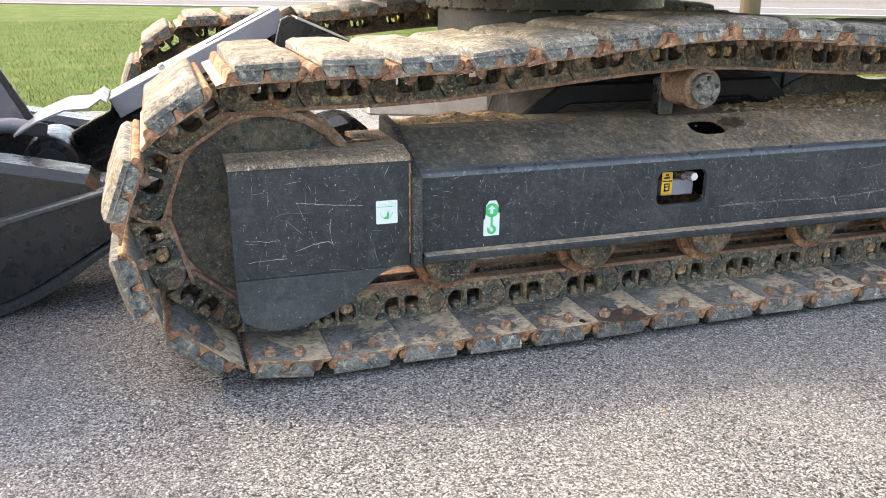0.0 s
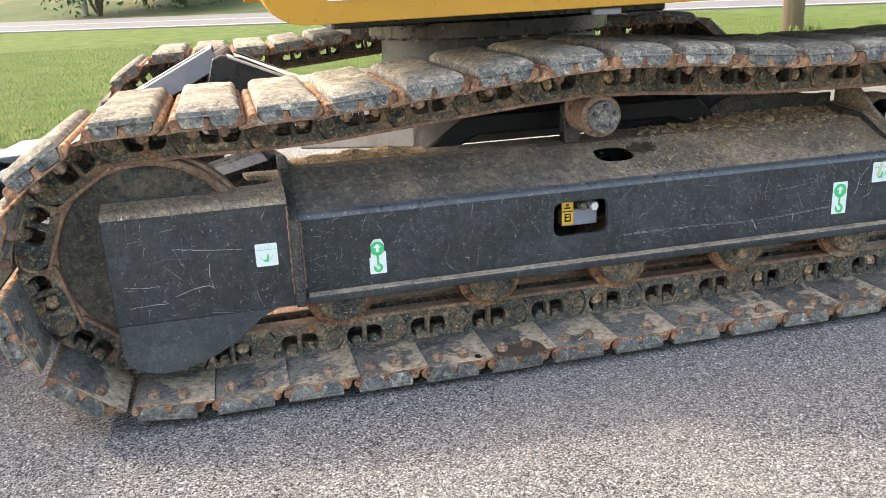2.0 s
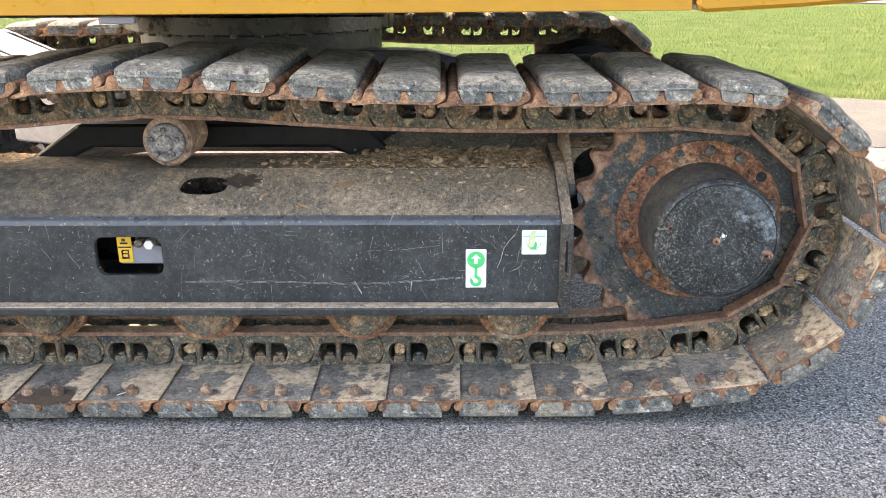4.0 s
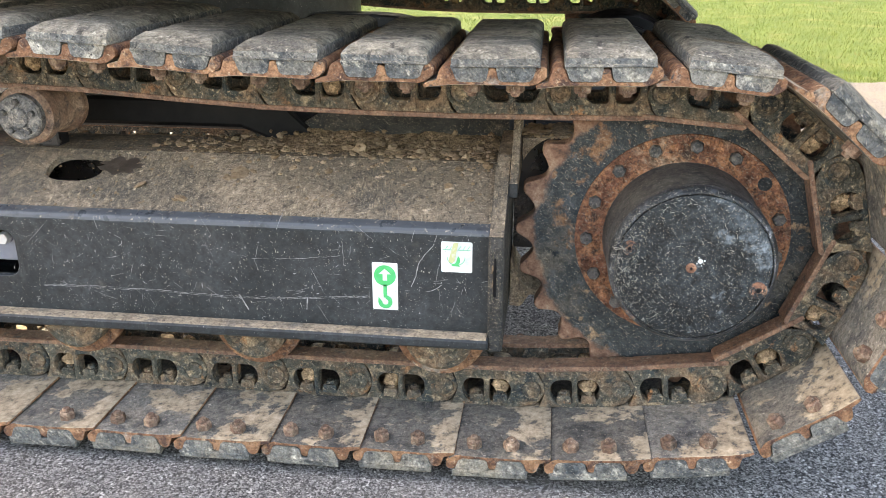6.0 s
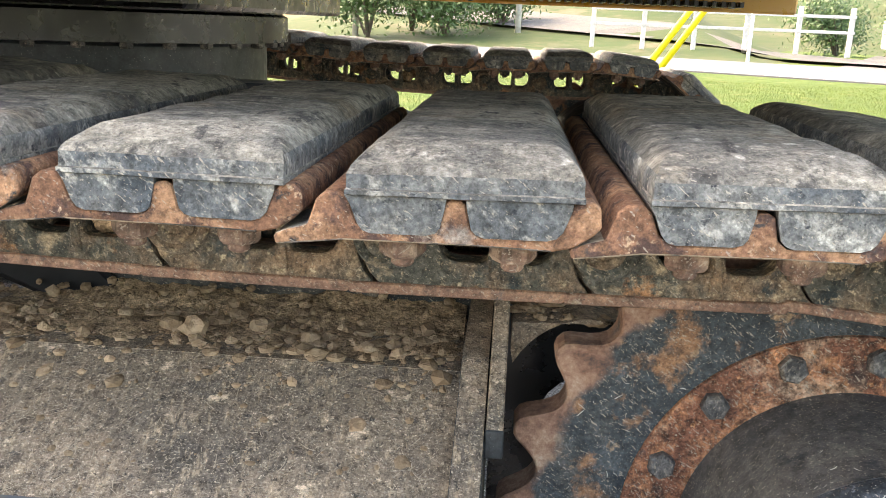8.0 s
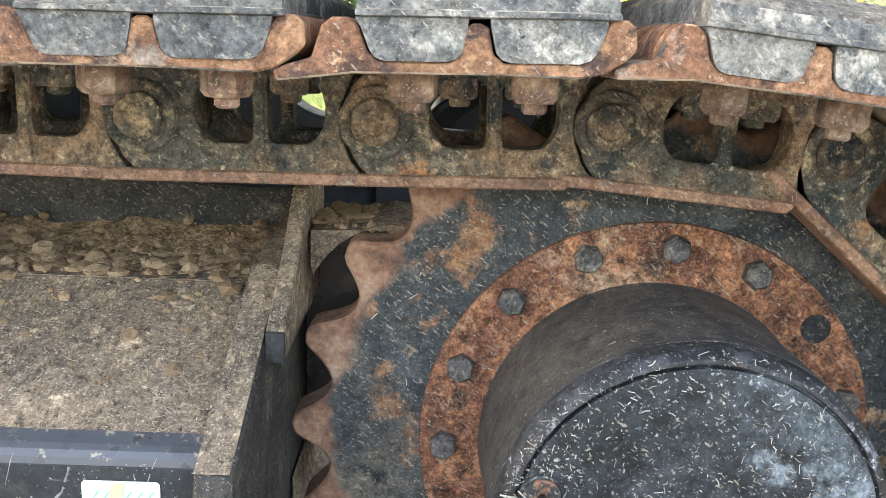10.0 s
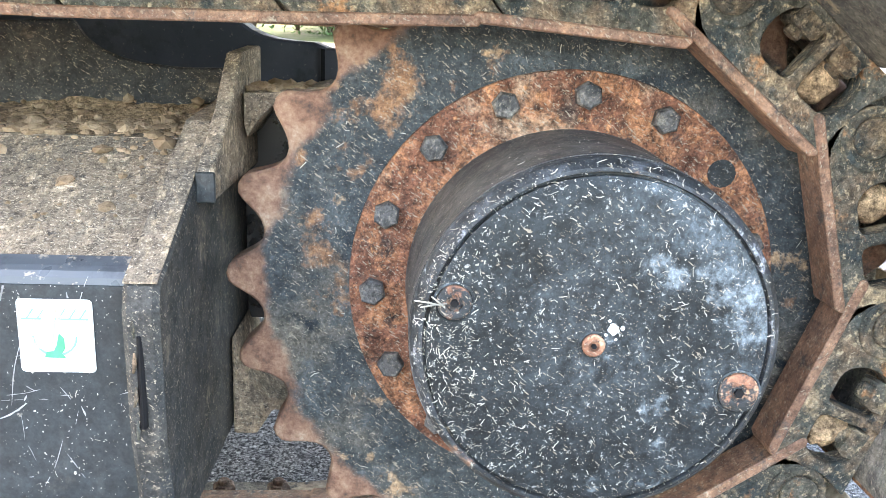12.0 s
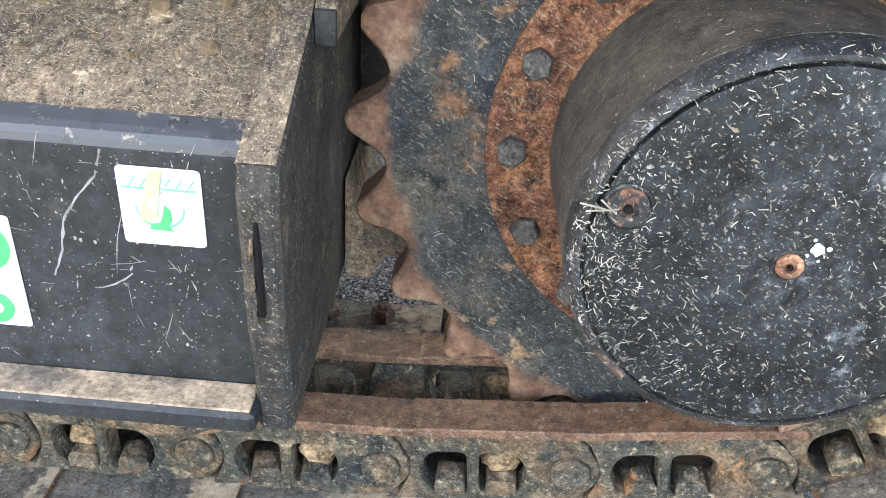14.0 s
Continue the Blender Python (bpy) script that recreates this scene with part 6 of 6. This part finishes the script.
# short broken cracks and stones on the asphalt
def crack(a, b, width, seed):
    bm, last = bmesh.new(), None
    a, b = Vector(a), Vector(b)
    n = 26
    for k in range(n + 1):
        c = a.lerp(b, k / n) + Vector((0.010 * noise.noise(Vector((k * 0.4, seed, 0))), 0.010 * noise.noise(Vector((k * 0.5, seed + 7, 0)))))
        w = width * (0.25 + 1.6 * abs(noise.noise(Vector((k * 0.8, seed + 2, 0)))))
        pair = [bm.verts.new((c.x + w, c.y + w * 0.4, 0.0012)), bm.verts.new((c.x - w, c.y - w * 0.4, 0.0012))]
        if last and noise.noise(Vector((k * 0.9, seed + 5, 0))) > -0.25:
            bm.faces.new((last[0], last[1], pair[1], pair[0]))
        last = pair
    solid("crack", bm, M_BINDER, "narrow broken dark crack in the asphalt", "crack", kind="structure")


rim = []
for k in range(48):
    a = math.tau * k / 48
    rr = 1 + 0.22 * noise.noise(Vector((11.0 * math.cos(a), 11.0 * math.sin(a), 5.0))) + 0.50 * noise.noise(Vector((3.0 * math.cos(a), 3.0 * math.sin(a), 2.0)))
    rim.append((0.848 + 0.040 * rr * math.cos(a) + 0.010 * rr * math.sin(a), -0.370 - 0.022 * rr * math.cos(a) + 0.015 * rr * math.sin(a)))
solid("crack", plate(rim, [], 0.0, 0.0012, XY), M_BINDER, "dark broken-out patch in the asphalt", "crack", kind="structure")
crack((1.216, -0.132), (1.268, -0.248), 0.0075, 4.0)
for k, (x, y, r) in enumerate(((1.669, -0.055, 0.022), (1.612, -0.075, 0.012), (1.74, -0.13, 0.013), (1.9, -0.28, 0.010), (-0.22, -0.42, 0.006), (-0.70, -0.62, 0.007), (0.55, -0.55, 0.006))):
    ob = solid("stone", rock(r * 0.85, k + 30, 0.75, 1), M_CLOD, "loose tan stone lying on the asphalt", "stone", "loose stones")
    ob.location = (x, y, r * 0.5)
crumbs("loose_chips", 500, lambda r: (r.uniform(-1.6, 1.9), r.uniform(-0.75, 0.1) if r.random() < 0.7 else r.uniform(0.1, 1.6), 0.001), lambda r: 0.0015 + 0.003 * r.random() ** 3, 14, "loose grit on the asphalt", M_GRAVEL)

# ---- surroundings ----
def ragged(x0, x1, y, step, wide, seed):
    """An uneven line along x, for edges of gravel and lawn."""
    n = round((x1 - x0) / step)
    return [(x0 + (x1 - x0) * k / n, y + wide * noise.noise(Vector((k * step * 1.7, seed, 0))) + 0.35 * wide * noise.noise(Vector((k * step * 9.0, seed, 4)))) for k in range(n + 1)]


solid("gravel_verge", plate(ragged(1.6, 15.9, 2.55, 0.06, 0.35, 3.0) + ragged(1.6, 15.9, 4.10, 0.06, 0.16, 8.0)[::-1], [], -0.2, 0.004, XY), M_GRAVEL, "pale sunlit gravel verge beside the lawn", "verge", kind="structure")
def along_road(x, off, z):
    """A point on a line beside the road: off metres from its near edge."""
    return (x, ROAD_Y + ROAD_SLOPE * x + off * math.hypot(1, ROAD_SLOPE), z)


def strip(o0, o1, z0, z1):
    b = bmesh.new()
    ring = [[b.verts.new(along_road(x, o, z)) for o, z in ((o0, z0), (o1, z0), (o1, z1), (o0, z1))] for x in (-200, 200)]
    for k in range(4):
        b.faces.new((ring[0][k], ring[0][(k + 1) % 4], ring[1][(k + 1) % 4], ring[1][k]))
    b.faces.new(ring[0])
    b.faces.new(ring[1])
    return finish(b)


ROAD_Y, ROAD_SLOPE, ROAD_WIDE = 21.0, -0.58, 8.5
solid("road", strip(0, ROAD_WIDE, -0.3, 0.0), M_ROAD, "pale grey asphalt road", "road", kind="structure")
solid("road_line", strip(0.25, 0.40, -0.01, 0.004), M_LINE, "white edge line on the road", "road line", kind="structure")
solid("road_line", strip(4.0, 4.10, -0.01, 0.004), M_LINE, "worn pale centre line on the road", "road line", kind="structure")

def lot(points, mat, label):
    """A flat paved area beyond the road."""
    return solid("lot", plate(points, [], -0.3, -0.004, XY), mat, label, "paved lot", kind="structure")


lot([along_road(x, ROAD_WIDE, 0)[:2] for x in (-70, -11)] + [(-19, 75), (-70, 75)], M_ROAD, "wide pale asphalt yard beyond the road")
lot([along_road(x, ROAD_WIDE, 0)[:2] for x in (10, 60)] + [(60, 48), (20, 48)], M_GRAVEL, "pale gravel lot beyond the road")


def hill_z(x, y):
    """Height of the rising ground behind the road."""
    flat_right = min(1.0, max(0.0, (x - 8.0) / 8.0))
    flat_left = min(1.0, max(0.0, (-9.0 - x) / 6.0))
    past = max(0.0, y - along_road(x, ROAD_WIDE + 0.5, 0)[1] - 32.0 * flat_right) * (1 - flat_left)
    return -0.05 + past * 0.10 + 1.5 * max(0, noise.noise(Vector((x * 0.03, y * 0.03, 0)))) * min(1.0, past / 30)


# hillside behind the road
bm = bmesh.new()
nx, ny = 100, 60
g = []
for j in range(ny + 1):
    row = []
    for i in range(nx + 1):
        x, y = -100 + 200 * i / nx, 12 + 100 * (j / ny) ** 1.3
        row.append(bm.verts.new((x, y, hill_z(x, y))))
    g.append(row)
for j in range(ny):
    for i in range(nx):
        bm.faces.new((g[j][i], g[j][i + 1], g[j + 1][i + 1], g[j + 1][i]))
solid("hillside", finish(bm, smooth=True), M_HILL, "green and straw-coloured grassy hillside", "hillside", kind="structure")
bm = bmesh.new()
for k in range(14):
    x0, y0 = 13 - 1.6 * k, 25 + 1.6 * k
    a = [bm.verts.new(p) for p in ((x0, y0, hill_z(x0, y0) + 0.12), (x0 + 5.5, y0, hill_z(x0 + 5.5, y0) + 0.12))]
    if k:
        bm.faces.new((last[0], last[1], a[1], a[0]))
    last = a
solid("driveway", finish(bm), M_GRAVEL, "pale gravel driveway climbing the hillside", "driveway", kind="structure")


def grass_blades():
    rnd = np.random.RandomState(4)
    n = 170000
    x = rnd.uniform(-7.5, 9.0, n)
    y = 3.98 + 11.0 * rnd.random_sample(n) ** 1.7
    h = rnd.uniform(0.010, 0.026, n)
    a = rnd.uniform(0, math.tau, n)
    w = rnd.uniform(0.0012, 0.0030, n)
    lx, ly = rnd.normal(0, 0.015, n), rnd.normal(0, 0.015, n)
    v = np.empty((n, 3, 3))
    v[:, 0] = np.stack([x - w * np.cos(a), y - w * np.sin(a), np.full(n, -0.03)], 1)
    v[:, 1] = np.stack([x + w * np.cos(a), y + w * np.sin(a), np.full(n, -0.03)], 1)
    v[:, 2] = np.stack([x + lx, y + ly, h - 0.02], 1)
    me = bpy.data.meshes.new("grass")
    me.from_pydata(v.reshape(-1, 3).tolist(), [], np.arange(3 * n).reshape(-1, 3).tolist())
    me.materials.append(M_BLADE)
    return tagged(new("grass", me), "short mown green grass with yellowed tips", "grass", kind="stuff")


grass_blades()


def pole(x, y, r, h, label, category, mat, name="utility_pole"):
    bm = bmesh.new()
    add_tube(bm, [(x, y, -0.1), (x, y, h * 0.5), (x, y, h)], [r, r * 0.94, r * 0.86], 20)
    return solid(name, finish(bm, smooth=True), mat, label, category)


pole(5.95, 7.45, 0.125, 8.5, "reddish brown wooden utility pole on the lawn", "utility pole", M_WOOD)
for k, (x, y) in enumerate(((-5.8, 36), (0.95, 36), (8.5, 40))):
    pole(x, y, 0.13, 7.5, "grey wooden pole by the hillside", "pole", M_DECK, "roadside_pole")


def guy_guard(x, y, dx, h, label):
    bm = bmesh.new()
    add_tube(bm, [(x, y, 0), (x + dx * 0.5, y, h * 0.5), (x + dx, y, h)], 0.045, 10)
    return solid("guy_wire_guard", finish(bm, smooth=True), M_GUARD, label, "guy wire guard", "guy wire guards")


M_GUARD = material("yellow_plastic", (0.80, 0.62, 0.03), rough=0.4, bump=0)
guy_guard(2.53, 11.5, 1.69, 2.6, "bright yellow plastic guy wire guard leaning")
guy_guard(2.75, 11.7, 1.69, 2.6, "bright yellow plastic guy wire guard leaning")
guy_guard(9.0, 17.6, 1.2, 3.6, "bright yellow plastic guy wire guard by the road")


def bush(x, y, z, r, h, seed, label, name="bush", category="bush", trunk=0.0):
    """Stem and limbs with a crown of many small leaf clumps."""
    rnd = random.Random(seed)
    base = thing(name, (x, y, z), label, category, "hillside bushes")
    bm = bmesh.new()
    tips = []
    for k in range(7):
        a, lean = rnd.uniform(0, math.tau), rnd.uniform(0.2, 0.7)
        top = Vector((math.cos(a) * r * lean, math.sin(a) * r * lean, h * rnd.uniform(0.55, 0.85)))
        add_tube(bm, [(0, 0, -0.1), (top.x * 0.3, top.y * 0.3, trunk + (top.z - trunk) * 0.4), top], [0.07, 0.045, 0.015], 6)
        tips.append(top)
    part("trunk", finish(bm, smooth=True), M_BARK, base)
    n = 5200
    vs, fs = [], []
    for _ in range(n):
        c = rnd.choice(tips) * rnd.uniform(0.5, 1.0)
        d = Vector((rnd.gauss(0, 1), rnd.gauss(0, 1), rnd.gauss(0, 0.8)))
        p = c + d * (0.28 * r)
        p.z = max(0.05 + trunk, min(p.z, h * 1.1))
        s = rnd.uniform(0.05, 0.12)
        u = Vector((rnd.gauss(0, 1), rnd.gauss(0, 1), rnd.gauss(0, 1))).normalized()
        w = u.orthogonal().normalized()
        i = len(vs)
        vs += [tuple(p - u * s), tuple(p + w * s * 0.5), tuple(p + u * s), tuple(p - w * s * 0.5)]
        fs.append((i, i + 1, i + 2, i + 3))
    me = bpy.data.meshes.new("crown")
    me.from_pydata(vs, [], fs)
    me.materials.append(M_LEAF)
    crown = new("crown", me)
    crown.parent = base
    return base


for k, (x, y, r, h) in enumerate(((-5.2, 31, 2.2, 3.6), (-2.0, 31, 2.4, 3.2), (-3.6, 33, 2.5, 4.5), (0.2, 34, 1.8, 2.6), (16, 38, 2.4, 3.0), (21, 40, 3, 4.0), (27, 44, 3, 4))):
    bush(x, y + 4.5, hill_z(x, y + 4.5), r, h, 40 + k, "leafy green bush on the grassy hillside")

# fence
fence = thing("fence", (3.5, 30.0, hill_z(7.5, 30.0)), "pale weathered wooden post and rail fence by the driveway", "fence")
for k in range(6):
    part("post", box((1.7 * k - 0.07, -0.07, -0.1), (1.7 * k + 0.07, 0.07, 1.5), 0.01), M_DECK, fence)
for z in (0.7, 1.2):
    part("rail", box((-0.1, -0.09, z - 0.05), (8.6, -0.07, z + 0.05), 0.008), M_DECK, fence)

sign = thing("road_sign", (8.0, 27.0, 0.0), "white road sign on a post beside the road", "road sign")
part("sign_post", box((-0.05, -0.04, -0.1), (0.05, 0.04, 1.6), 0.01), M_LINE, sign)
part("sign_board", box((-0.9, -0.07, 1.6), (0.9, -0.042, 1.95), 0.01), M_LINE, sign, "white board")

M_CAR = material("white_car_paint", (0.70, 0.70, 0.69), [((0.62, 0.62, 0.61), 0.8, 0.45, 0.7)], rough=0.35, bump=0)
van = thing("parked_van", (21.5, 45.0, 0.0), "white van parked beyond the road", "van")
side = [(-2.2, 0.35), (2.4, 0.35), (2.45, 1.0), (1.9, 1.15), (1.2, 1.95), (-2.0, 2.0), (-2.25, 1.7)]
part("body", plate(side, [], -0.9, 0.9, XZ, 0.06), M_CAR, van)
part("window", plate([(0.3, 1.2), (1.6, 1.2), (1.05, 1.75), (0.3, 1.78)], [], -0.915, -0.902, XZ), M_BLACK_CLEAN, van)
for x in (-1.5, 1.5):
    wheel = part("wheel", lathe([(0.34, -0.93), (0.34, -0.72)], (x, 0, 0.34), 24), M_BLACK_CLEAN, van)
    part("rim", lathe([(0.2, -0.945), (0.2, -0.93)], (x, 0, 0.34), 20), M_DECK, wheel)

# weeds at the pole's foot
rnd = random.Random(8)
bm = bmesh.new()
for _ in range(160):
    a, r = rnd.uniform(0, math.tau), abs(rnd.gauss(0, 0.22))
    p = Vector((5.95 + r * math.cos(a), 7.35 + 0.6 * r * math.sin(a), 0))
    t = p + Vector((rnd.gauss(0, 0.06), rnd.gauss(0, 0.06), rnd.uniform(0.05, 0.2)))
    w = Vector((rnd.gauss(0, 1), rnd.gauss(0, 1), 0)).normalized() * 0.012
    bm.faces.new([bm.verts.new(q) for q in (p - w * 0.4, (p + t) / 2 + w, t, (p + t) / 2 - w)])
solid("weeds", bm, M_BLADE, "clump of leafy weeds at the pole's foot", "weeds", kind="stuff")
